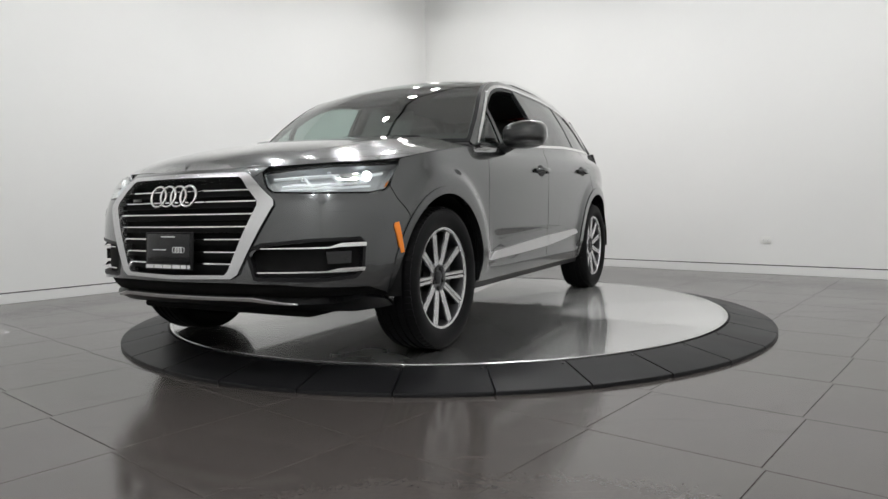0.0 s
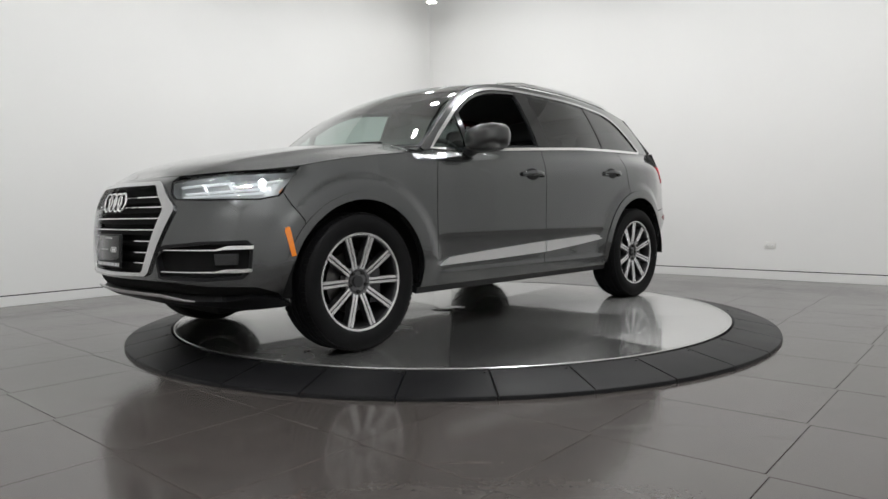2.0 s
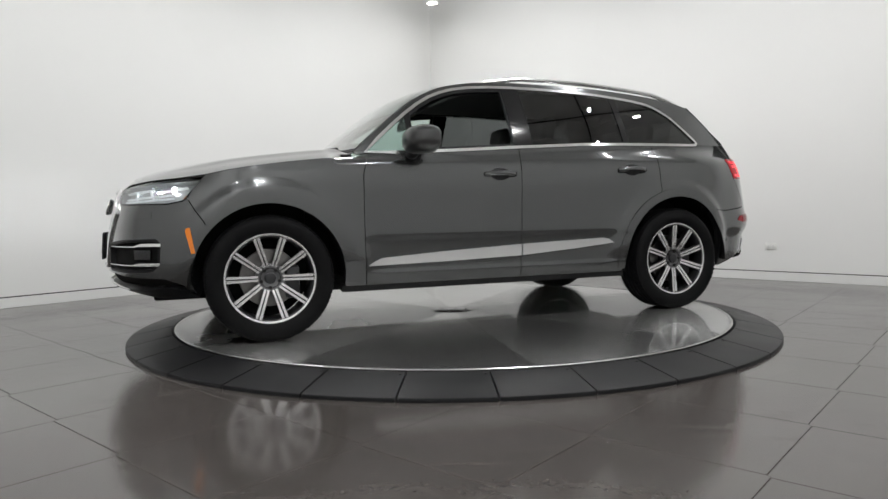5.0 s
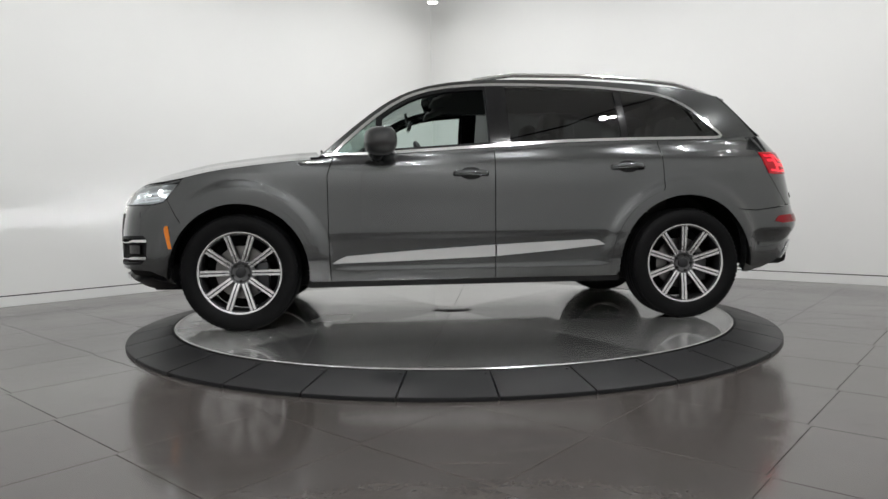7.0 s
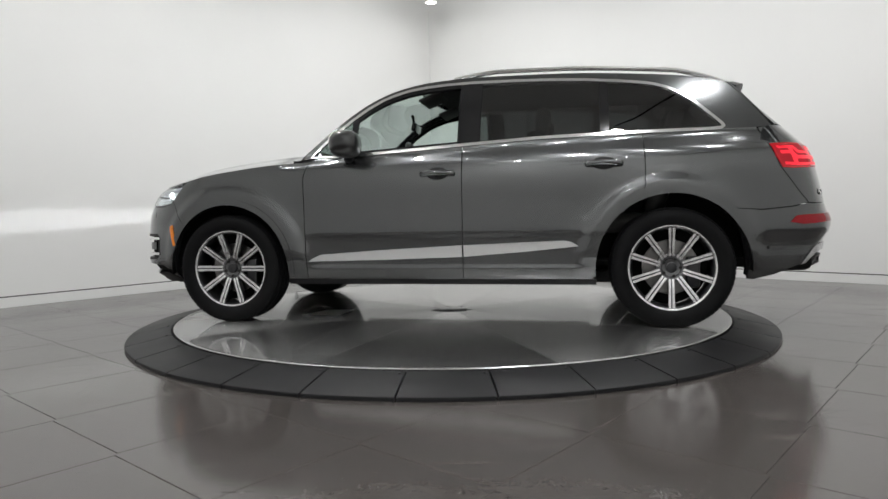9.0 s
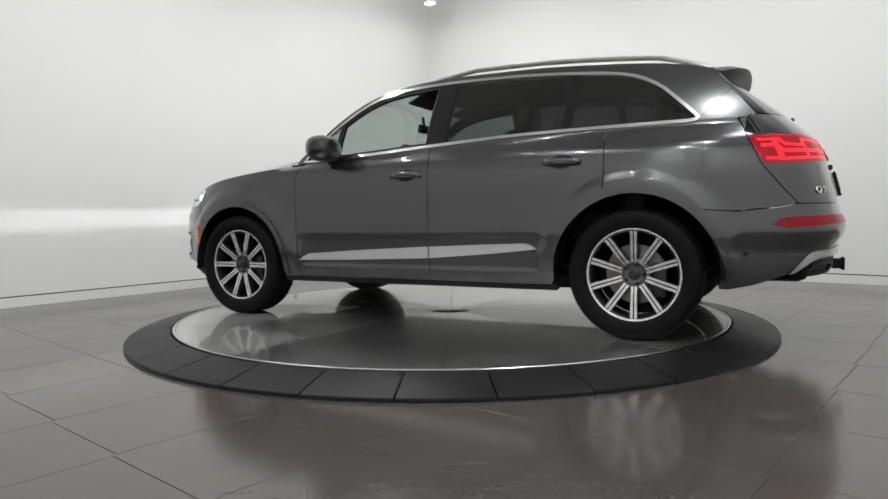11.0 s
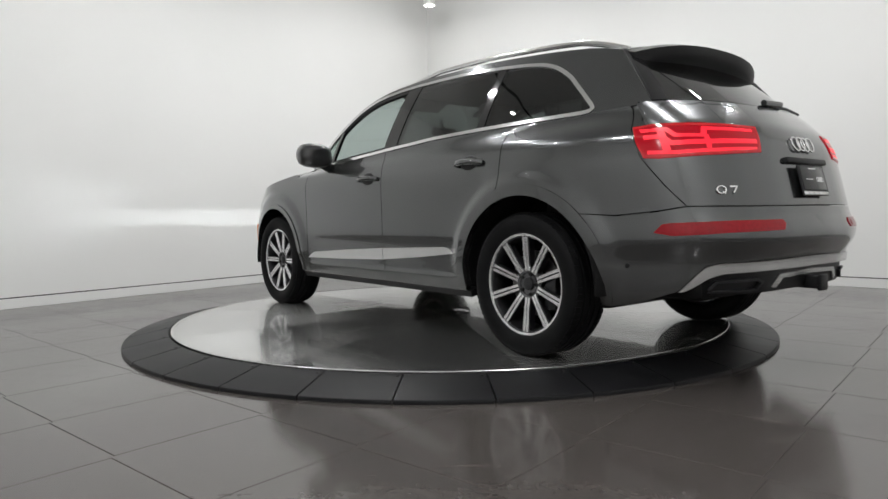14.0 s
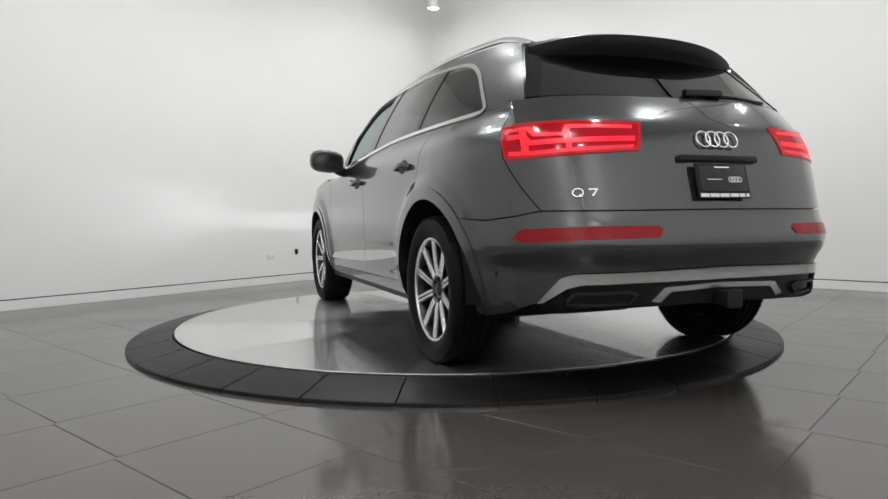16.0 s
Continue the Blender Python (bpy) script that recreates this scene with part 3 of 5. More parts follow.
def pane_material(name, tint, base=0.05):
    """Thin glass: tinted see-through with a mirror gloss on it."""
    mat = bpy.data.materials.new(name)
    mat.use_nodes = True
    nt = mat.node_tree
    nt.nodes.remove(nt.nodes["Principled BSDF"])
    face, power, scale, clear, gloss, mix = (nt.nodes.new(k) for k in ("ShaderNodeLayerWeight", "ShaderNodeMath", "ShaderNodeMath", "ShaderNodeBsdfTransparent", "ShaderNodeBsdfGlossy", "ShaderNodeMixShader"))
    face.inputs[0].default_value = 0.5
    power.operation, scale.operation = "POWER", "MULTIPLY_ADD"
    power.inputs[1].default_value = 4.5
    scale.inputs[1].default_value, scale.inputs[2].default_value = 0.85, base
    clear.inputs[0].default_value = (*tint, 1)
    gloss.inputs[0].default_value, gloss.inputs[1].default_value = (1, 1, 1, 1), 0.01
    nt.links.new(face.outputs["Facing"], power.inputs[0])
    nt.links.new(power.outputs[0], scale.inputs[0])
    nt.links.new(scale.outputs[0], mix.inputs[0])
    nt.links.new(clear.outputs[0], mix.inputs[1])
    nt.links.new(gloss.outputs[0], mix.inputs[2])
    nt.links.new(mix.outputs[0], nt.nodes["Material Output"].inputs[0])
    return mat


PRIVACY = pane_material("dark_privacy_glass", (0.13, 0.14, 0.14), 0.075)
CLEAR = pane_material("green_tinted_glass", (0.66, 0.78, 0.74), 0.07)
SCREEN = pane_material("windscreen_glass", (0.60, 0.70, 0.67), 0.23)
REAR_GLASS = pane_material("rear_privacy_glass", (0.05, 0.055, 0.055), 0.12)
COVER = pane_material("clear_lamp_cover_pane", (0.90, 0.92, 0.92), 0.04)


def wheel(parent, x, side, start):
    """One alloy wheel with its tyre; the axis lies along y."""
    y = 0.845 * side
    m = pose(x, y, AXLE, -90 * side, 0, 0)      # local z points outward
    w = part("wheel", lathe([(0.258, -0.12), (0.262, -0.10), (0.246, -0.07), (0.240, 0.06), (0.250, 0.090), (0.268, 0.100), (0.276, 0.098), (0.277, 0.090)], 72, m), RIM_DARK, parent, "grey alloy wheel with machined spokes")
    t = [(0.262, 0.094), (0.272, 0.108), (0.290, 0.119), (0.315, 0.126), (0.340, 0.125), (0.360, 0.116), (0.371, 0.104), (0.376, 0.090)]
    groove = []
    for g in (0.066, 0.022, -0.022, -0.066):
        groove += [(0.3785, g + 0.008), (0.371, g + 0.006), (0.371, g - 0.006), (0.3785, g - 0.008)]
    t += groove + [(r, -h) for r, h in t[::-1]]
    tyre = part("tyre", lathe(t, 96, m), TYRE, w, "black rubber tyre with worn tread")
    bm = bmesh.new()
    for k in range(72):                            # shoulder blocks of the tread
        a = k * math.tau / 72
        for h in (0.096, -0.096):
            box(0.0075, 0.022, 0.030, m @ pose(0, 0, 0, 0, 0, math.degrees(a)) @ pose(0.3735, 0, h, 0, -18 if h > 0 else 18, 0), bm=bm)
    tagged(part("tread", bm, TYRE, w, smooth=False), kind="stuff")
    part("rim_edge", lathe([(0.254, 0.086), (0.257, 0.1005), (0.2665, 0.104), (0.275, 0.102), (0.2765, 0.096)], 72, m), RIM_FACE, w, "bright machined rim edge")
    for k in range(10):
        a = start + k * 36
        turn = m @ pose(0, 0, 0, 0, 0, a)
        for sgn in (-1, 1):                        # each spoke: two machined faces with a dark groove between
            bm = bmesh.new()
            ring = []
            for r, hw, h in ((0.072, 0.0112, 0.072), (0.12, 0.0112, 0.080), (0.19, 0.0120, 0.086), (0.266, 0.0135, 0.093)):
                c = sgn * (0.0098 + 0.010 * (r - 0.06))
                ring.append([bm.verts.new(turn @ Vector((r, c + d, z))) for d, z in ((-hw * 0.62, h), (hw * 0.62, h), (hw * 0.75, h - 0.006), (-hw * 0.75, h - 0.006))])
            for p, q in zip(ring, ring[1:]):
                for j in range(4):
                    bm.faces.new((p[j], p[(j + 1) % 4], q[(j + 1) % 4], q[j]))
            bm.faces.new(ring[0]), bm.faces.new(ring[-1])
            part("spoke_face", bm, RIM_FACE, w, smooth=False)
        bm = bmesh.new()
        ring = []
        for r, hw, h in ((0.055, 0.0195, 0.064), (0.12, 0.0175, 0.071), (0.19, 0.0185, 0.077), (0.268, 0.0225, 0.084)):
            ring.append([bm.verts.new(turn @ Vector((r, d, z))) for d, z in ((-hw, h - 0.004), (-hw * 0.9, h), (hw * 0.9, h), (hw, h - 0.004), (hw * 0.8, h - 0.045), (-hw * 0.8, h - 0.045))])
        for p, q in zip(ring, ring[1:]):
            for j in range(6):
                bm.faces.new((p[j], p[(j + 1) % 6], q[(j + 1) % 6], q[j]))
        bm.faces.new(ring[0]), bm.faces.new(ring[-1])
        part("spoke", bm, RIM_DARK, w, smooth=False)
    part("hub", lathe([(0.0001, 0.060), (0.050, 0.060), (0.078, 0.070), (0.088, 0.066), (0.088, 0.02), (0.0001, 0.02)], 40, m), HUB_METAL, w)
    part("hub_cap", lathe([(0.0001, 0.075), (0.024, 0.074), (0.033, 0.070), (0.035, 0.060)], 32, m), RIM_DARK, w, "grey round hub cap")
    for k in range(5):
        a = radians(start + 18 + k * 72)
        part("wheel_bolt", lathe([(0.0001, 0.074), (0.009, 0.074), (0.0115, 0.070), (0.0115, 0.05)], 12, m @ pose(0.056 * math.cos(a), 0.056 * math.sin(a), 0)), BOLT, w)
    part("brake_disc", lathe([(0.09, 0.012), (0.172, 0.012), (0.175, 0.0), (0.172, -0.014), (0.09, -0.014)], 56, m), DISC, w, "worn steel brake disc")
    part("caliper", box(0.085, 0.20, 0.09, m @ pose(-0.135, 0.03, 0.008), 0.018), RIM_DARK, w)
    part("wheel_barrel_back", lathe([(0.0001, -0.06), (0.24, -0.06)], 48, m), UNDER, w)
    return w


def torus(r, tube_r, m, bm=None, flat=1.0, n=32, s=10):
    bm = bm or bmesh.new()
    rings = []
    for k in range(n):
        a = k * math.tau / n
        rings.append([bm.verts.new(m @ Vector(((r + tube_r * math.cos(b)) * math.cos(a), (r + tube_r * math.cos(b)) * math.sin(a), flat * tube_r * math.sin(b))))
                      for b in (j * math.tau / s for j in range(s))])
    for k in range(n):
        p, q = rings[k], rings[(k + 1) % n]
        for j in range(s):
            bm.faces.new((p[j], p[(j + 1) % s], q[(j + 1) % s], q[j]))
    return bm


def emblem(parent, m, r, name="emblem_ring"):
    """Four plain overlapping bright rings."""
    for k in range(4):
        part(name, torus(r, r * 0.13, m @ pose((k - 1.5) * r * 1.36, 0, 0.002 * (k % 2))), CHROME, parent)


def plate(parent, m, name="plate_holder"):
    """A black dealer plate in a black frame, with plain bars for its print. Local x to the right, y up, z out."""
    holder = part(name, box(0.315, 0.175, 0.012, m, 0.005), BLACK, parent, "black plate holder with plain pale bars")
    part("plate_face", box(0.285, 0.135, 0.006, m @ pose(0, 0.012, 0.006), 0.004), GLOSS, holder)
    for x, y, w, h in ((0.0, 0.066, 0.09, 0.006), (-0.055, 0.005, 0.085, 0.004)):
        part("print_bar", box(w, h, 0.0012, m @ pose(x, y, 0.0098)), WHITE, holder)
    for k, (a, w) in enumerate(((-0.130, 0.05), (-0.072, 0.054), (-0.012, 0.056), (0.048, 0.05), (0.096, 0.034), (0.130, 0.018))):
        part("print_bar", box(w, 0.017, 0.0012, m @ pose(a + 0.005, -0.073, 0.0072)), WHITE, holder)
    for k in range(4):
        part("print_ring", torus(0.013, 0.0018, m @ pose(0.070 + (k - 1.5) * 0.0175, 0.005, 0.0095), n=16, s=6), WHITE, holder)
    return holder


def front_mat(y, z, out=0.0):
    """A pose on the nose at y, z: x to the car's right as seen from before it, y up, z out."""
    p = front(y, z)
    n = (front(y + 0.01, z) - front(y - 0.01, z)).cross(front(y, z + 0.01) - front(y, z - 0.01)).normalized()
    if n.x < 0:
        n = -n
    right = Vector((0, 0, 1)).cross(n).normalized()
    up = n.cross(right)
    q = p + n * out
    return Matrix(((right.x, up.x, n.x, q.x), (right.y, up.y, n.y, q.y), (right.z, up.z, n.z, q.z), (0, 0, 0, 1)))


def rear_mat(y, z, out=0.0):
    p = rear(y, z)
    n = (rear(y + 0.01, z) - rear(y - 0.01, z)).cross(rear(y, z + 0.01) - rear(y, z - 0.01)).normalized()
    if n.x > 0:
        n = -n
    right = Vector((0, 0, 1)).cross(n).normalized()
    up = n.cross(right)
    q = p + n * out
    return Matrix(((right.x, up.x, n.x, q.x), (right.y, up.y, n.y, q.y), (right.z, up.z, n.z, q.z), (0, 0, 0, 1)))


def build_car():
    car = empty("car", "grey metallic sport utility car with chrome trim on the turntable", "car")
    G = 0.0026
    U = lambda y, z: cross_u(y, z, 3.4, U_NOSE)
    V = lambda y, z: cross_u(y, z, -0.5, U_TAIL)
    # --- flanks ---
    fender = [(2.412, 0.305), (2.42, 0.67), (2.421, 1.0), (2.385, 1.118)] + along(TOP_EDGE, 2.42, 3.40, 12)[1:] + [(3.43, 0.955), (3.455, 0.90), (3.475, 0.862), (3.42, 0.79), (3.365, 0.72)] + \
        arc(WB, AXLE, ARCH, 39, 189, 26)
    both("front_fender", fender, lower, PAINT, car, gap=G, step=(0.03, 0.017))
    d1 = [(2.412, 0.305), (2.42, 0.67), (2.421, 1.0), (2.385, 1.118), (2.375, 1.134)] + along(BELT, 2.36, 1.318, 10) + [(1.320, 0.8), (1.322, 0.305)]
    d2 = [(1.322, 0.305), (1.320, 0.8)] + along(BELT, 1.318, 0.172, 10) + [(0.162, 1.05), (0.162, 0.90), (0.185, 0.845)] + arc(0, AXLE, 0.486, 66, -8, 14) + [(0.455, 0.305)]
    doors = both("front_door", d1, lower, PAINT, car, gap=G, step=(0.03, 0.017)), both("rear_door", d2, lower, PAINT, car, gap=G, step=(0.03, 0.017))
    s1 = [(2.398, 0.428), (2.36, 0.452), (2.309, 0.474), (1.9, 0.502), (1.326, 0.532), (1.326, 0.455), (1.9, 0.437)]
    s2 = [(1.314, 0.532), (0.95, 0.546), (0.66, 0.556), (0.615, 0.547), (0.572, 0.520), (0.9, 0.488), (1.314, 0.456)]
    for k, (poly, pair) in enumerate(((s1, doors[0]), (s2, doors[1]))):
        for m in (0, 1):
            skin("door_strip", poly, lower, SILVER, pair[m], "satin silver door strip", proud=0.016, thick=0.02, mirror=bool(m))
            x0 = (1.482, 0.413)[k]
            z0 = (1.006, 1.042)[k]
            sg = -1 if m else 1
            p = lower(x0, z0)
            # shallow black oval on the door stands in for shade in the handle's hollow
            cup = part("handle_cup", lathe([(0.0001, 0.004), (0.040, 0.003), (0.048, 0.0), (0.050, -0.006)], 28, pose(p.x, (p.y + 0.001) * sg, p.z, -90 * sg + 8 * sg, 0, 0) @ Matrix.Diagonal((1.55, 0.86, 1, 1))), BLACK, pair[m])
            bm = tube([(p.x + dx, (p.y + dy) * sg, p.z + dz) for dx, dy, dz in
                       ((0.108, 0.004, -0.002), (0.100, 0.020, -0.001), (0.07, 0.034, 0.003), (0.02, 0.040, 0.005), (-0.04, 0.040, 0.004), (-0.08, 0.034, 0.001), (-0.102, 0.020, -0.002), (-0.108, 0.004, -0.004))], 0.013, 10, flat=1.35)
            part("door_handle", bm, PAINT, pair[m], "grey pull handle")
    quarter = [(0.162, 0.90), (0.162, 1.05)] + along(BELT, 0.172, -0.64, 10) + [(-0.655, 1.19), (-0.655, 1.13), (-0.70, 1.0), (-0.80, 0.87), (-0.885, 0.772), (-0.75, 0.752), (-0.55, 0.735)] + arc(0, AXLE, ARCH_REAR, 128, 68, 14) + [(0.185, 0.845)]
    both("rear_quarter_panel", quarter, lower, PAINT, car, gap=G, step=(0.03, 0.017))
    for hub, a0, a1, rim_r in ((WB, -6, 187, ARCH), (0.0, -6, 187, ARCH_REAR)):
        lip = arc(hub, AXLE, rim_r - 0.004, a0, a1, 40) + arc(hub, AXLE, rim_r + (0.036 if hub else 0.056), a1, a0, 40)
        both("wheel_arch_lip", lip, lower, PAINT, car, proud=0.007, thick=0.05, step=(0.06, 0.06))
        for sg in (1, -1):
            bm = bmesh.new()
            rows = []
            for k in range(29):
                a = radians(-5 + 188 * k / 28)
                rows.append([bm.verts.new((hub + r * math.cos(a), y * sg, AXLE + r * math.sin(a))) for r, y in ((rim_r - 0.002, 0.955), (rim_r + 0.018, 0.90), (rim_r + 0.023, 0.58), (0.30, 0.57), (0.02, 0.57))])
            for a, b in zip(rows, rows[1:]):
                for j in range(4):
                    bm.faces.new((a[j], a[j + 1], b[j + 1], b[j]))
            part("wheel_arch_liner", bm, UNDER, car, "black wheel arch liner")
    both("rocker_edge", [(0.46, 0.265), (2.56, 0.265), (2.56, 0.303), (0.46, 0.303)], lower, BLACK, car, proud=-0.012, thick=0.06)
    both("inner_shell", [(0.47, 0.30), (2.52, 0.30), (2.45, 0.55)] + arc(WB, AXLE, 0.49, 165, 95, 8) + [(2.9, 0.97), (2.4, 1.10), (1.3, 1.16), (0.2, 1.17), (-0.5, 1.19), (-0.5, 0.76)] + arc(0, AXLE, 0.512, 125, 5, 16), lower, UNDER, car, proud=-0.022, thick=0.002)
    # --- nose ---
    gr = [(0.0, 0.925), (0.365, 0.922), (0.405, 0.905), (0.535, 0.80), (0.54, 0.775), (0.380, 0.468), (0.345, 0.447), (0.0, 0.440)]
    gu = [(U(y, z) if y else U_NOSE, z) for y, z in gr]
    lamp = [(3.40, 0.968), (3.55, 0.968), (3.80, 0.962), (4.02, 0.945), (4.165, 0.926), (4.135, 0.86), (4.10, 0.832), (3.90, 0.826), (3.60, 0.826), (3.50, 0.842), (3.46, 0.89)]
    fog = [(3.66, 0.625), (3.90, 0.622), (4.15, 0.604), (4.225, 0.572), (4.18, 0.446), (4.15, 0.440), (3.85, 0.436), (3.68, 0.444), (3.635, 0.48), (3.63, 0.60)]
    bumper = arc(WB, AXLE, ARCH, -9, 39, 10) + [(3.365, 0.72), (3.42, 0.79), (3.475, 0.862), (3.50, 0.842), (3.60, 0.826), (3.90, 0.826), (4.10, 0.832), (4.135, 0.86), (4.17, 0.93)] + gu[2:] + \
        [(U_NOSE, 0.425), (4.30, 0.425), (4.05, 0.42), (3.85, 0.405), (3.60, 0.395), (3.50, 0.36), (3.46, 0.315)]
    b_l = b_r = whole("front_bumper", bumper, PAINT, car, "grey front bumper", holes=[fog], gap=G, step=(0.03, 0.025), away=Vector((1, 0, 0)))
    cap = [(4.17, 0.93), (4.16, 0.948)] + along(TOP_EDGE, 4.16, U_NOSE, 6) + gu[:3]
    whole("nose_cap", cap, PAINT, car, away=Vector((1, 0, 0)))
    # lower intake and lip
    whole("lower_intake", [(3.48, 0.33), (3.60, 0.40), (3.85, 0.41), (4.05, 0.425), (U_NOSE, 0.43), (U_NOSE, 0.34), (4.0, 0.335)], UNDER, car, "black lower air intake", proud=-0.035, thick=0.004, away=Vector((1, 0, 0)))
    whole("bumper_lip", [(3.98, 0.326), (4.05, 0.334), (4.20, 0.358), (U_NOSE, 0.360), (U_NOSE, 0.346), (4.22, 0.345), (4.05, 0.326)], SILVER, car, "satin silver lower lip", proud=0.004, thick=0.008, away=Vector((1, 0, 0)))
    whole("chin_spoiler", [(3.44, 0.285), (3.50, 0.325), (3.62, 0.345), (3.80, 0.322), (4.05, 0.320), (4.22, 0.343), (U_NOSE, 0.343), (U_NOSE, 0.315), (4.0, 0.295), (3.7, 0.272)], BLACK, car, proud=-0.004, thick=0.25, away=Vector((1, 0, 0)))
    # grille
    def half(poly):
        return poly + [(-y, z) for y, z in poly[::-1] if y > 1e-6]
    ring_out = half(gr)
    gi = [(0.0, 0.906), (0.340, 0.904), (0.360, 0.896), (0.462, 0.797), (0.464, 0.775), (0.328, 0.478), (0.308, 0.464), (0.0, 0.459)]
    ring_in = half(gi)
    grille = skin("grille", half([(y * 0.99, z) for y, z in gr]), front, UNDER, car, "black grille with chrome slats in a silver frame", proud=-0.045, thick=0.004, step=(0.06, 0.06))
    skin("grille_frame", ring_out, front, FRAME, grille, "broad satin silver octagonal frame", holes=[ring_in], proud=0.014, thick=0.06, step=(0.05, 0.05))
    edge_y = Curve((0.459, 0.305), (0.478, 0.328), (0.775, 0.464), (0.80, 0.458), (0.896, 0.360), (0.906, 0.340))
    for z in (0.852, 0.800, 0.742, 0.684, 0.626, 0.568, 0.514):
        w = edge_y(z) - 0.012
        for y0, y1 in ((-w, w),):
            skin("grille_slat", [(y0, z - 0.0030), (y1, z - 0.0030), (y1, z + 0.0030), (y0, z + 0.0030)], front, CHROME, grille, proud=-0.006, thick=0.004, step=(0.06, 0.06))
            skin("slat_fin", [(y0, z - 0.026), (y1, z - 0.026), (y1, z - 0.007), (y0, z - 0.007)], front, UNDER, grille, proud=-0.020, thick=0.016, step=(0.06, 0.06))
    emblem(grille, front_mat(0, 0.822, 0.018), 0.049)
    part("badge", box(0.075, 0.016, 0.004, front_mat(-0.30, 0.812, 0.004), 0.002), GLOSS, grille)
    plate(grille, front_mat(0, 0.572, 0.020))
    for m in (0, 1):
        bp = (b_l, b_r)[m]
        mir = bool(m)
        skin("fog_recess", inset(fog, 0.002), lower, UNDER, bp, "black side air intake", proud=-0.03, thick=0.004, mirror=mir)
        skin("fog_surround", inset(fog, -0.004), lower, BLACK, bp, holes=[inset(fog, 0.012)], proud=0.002, thick=0.035, mirror=mir)
        for z, u0, u1, rise in ((0.583, 3.625, 4.15, 0.010), (0.476, 3.63, 4.165, 0.004)):
            skin("intake_blade", [(u0, z - 0.008 + rise), (u0 + 0.14, z - 0.008 + rise), (u0 + 0.19, z - 0.003), (u1, z - 0.0025), (u1, z + 0.0025), (u0 + 0.19, z + 0.004), (u0 + 0.13, z + 0.010 + rise), (u0, z + 0.010 + rise)],
                 lower, CHROME, bp, "chrome intake blade", proud=0.004, thick=0.007, mirror=mir)
        sg = -1 if m else 1
        for u0 in (3.74,):
            p = lower(u0, 0.530)
            part("parking_sensor", lathe([(0.0001, 0.006), (0.013, 0.005), (0.016, 0.0)], 16, pose(p.x - 0.012, (p.y - 0.012) * sg, p.z, -90 * sg, 0, -45 * sg)), GLOSS, bp)
            skin("sensor_cover", [(3.70, 0.51), (3.82, 0.51), (3.83, 0.565), (3.70, 0.565)], lower, GLOSS, bp, proud=-0.010, thick=0.02, mirror=mir)
        skin("washer_cover", [(3.70, 0.745), (3.86, 0.742), (3.85, 0.778), (3.80, 0.783), (3.705, 0.783)], lower, PAINT, bp, proud=0.0016, thick=0.004, mirror=mir)
        skin("side_marker", [(3.412, 0.546), (3.436, 0.542), (3.470, 0.668), (3.466, 0.685), (3.446, 0.690)], lower, AMBER_ADDED_GLOW, bp, "unlit amber side marker lens with a faint added glow", proud=0.009, thick=0.014, mirror=mir)
        # headlamp
        hl = skin("headlamp", inset(lamp, 0.002), lower, LAMP_DARK, car, "clear headlamp with lit white light strips", proud=-0.060, thick=0.004, mirror=mir)
        skin("lamp_bezel", inset(lamp, 0.003), lower, GLOSS, hl, holes=[inset(lamp, 0.007)], proud=-0.004, thick=0.018, mirror=mir)
        skin("lamp_wall", inset(lamp, 0.004), lower, LAMP_METAL, hl, holes=[inset(lamp, 0.009)], proud=-0.010, thick=0.055, mirror=mir)
        skin("lamp_reflector", [(3.53, 0.846), (3.90, 0.838), (4.08, 0.842), (4.135, 0.918), (3.85, 0.952), (3.48, 0.960)], lower, LAMP_METAL, hl, proud=-0.050, thick=0.004, mirror=mir, step=(0.02, 0.02))
        for q in ([(3.58, 0.862), (3.80, 0.855), (4.07, 0.848), (4.07, 0.855), (3.80, 0.862), (3.585, 0.870)], [(3.60, 0.884), (3.80, 0.876), (4.06, 0.866), (4.06, 0.872), (3.80, 0.883), (3.61, 0.892)],
                  [(3.50, 0.925), (3.72, 0.905), (3.73, 0.912), (3.51, 0.934)], [(3.76, 0.922), (3.95, 0.915), (4.11, 0.905), (4.11, 0.911), (3.95, 0.922), (3.77, 0.930)],
                  [(3.735, 0.872), (3.75, 0.872), (3.80, 0.922), (3.785, 0.924)], [(3.90, 0.866), (3.912, 0.866), (3.955, 0.912), (3.943, 0.914)]):
            skin("light_strip", q, lower, LED, hl, "lit white light strip", proud=-0.024, thick=0.014, mirror=mir, step=(0.03, 0.03))
        for u0, z0 in ((3.63, 0.918), (3.83, 0.932), (3.95, 0.892)):
            p = lower(u0, z0)
            part("projector_lens", lathe([(0.0001, 0.022), (0.012, 0.019), (0.021, 0.010), (0.024, 0.0), (0.027, 0.002), (0.028, -0.02)], 20, pose(p.x - 0.05, (p.y - 0.035) * sg, p.z, 0, 90, 12 * sg)), REFLECTOR, hl)
        p = lower(3.60, 0.905)
        part("main_beam", lathe([(0.0001, 0.015), (0.013, 0.013), (0.021, 0.007), (0.024, 0.0)], 20, pose(p.x - 0.02, (p.y - 0.03) * sg, p.z, 0, 90, 15 * sg)), BEAM, hl, "lit white main lamp")
        q = Vector((lower(3.70, 0.895).x - 0.034, lower(3.70, 0.895).y * sg - 0.02 * sg, 0.892))
        slit = part("low_beam_slit", box(0.001, 0.05, 0.001, pose(*q)), BEAM_SLIT, hl, "narrow lit low beam slit", smooth=False)
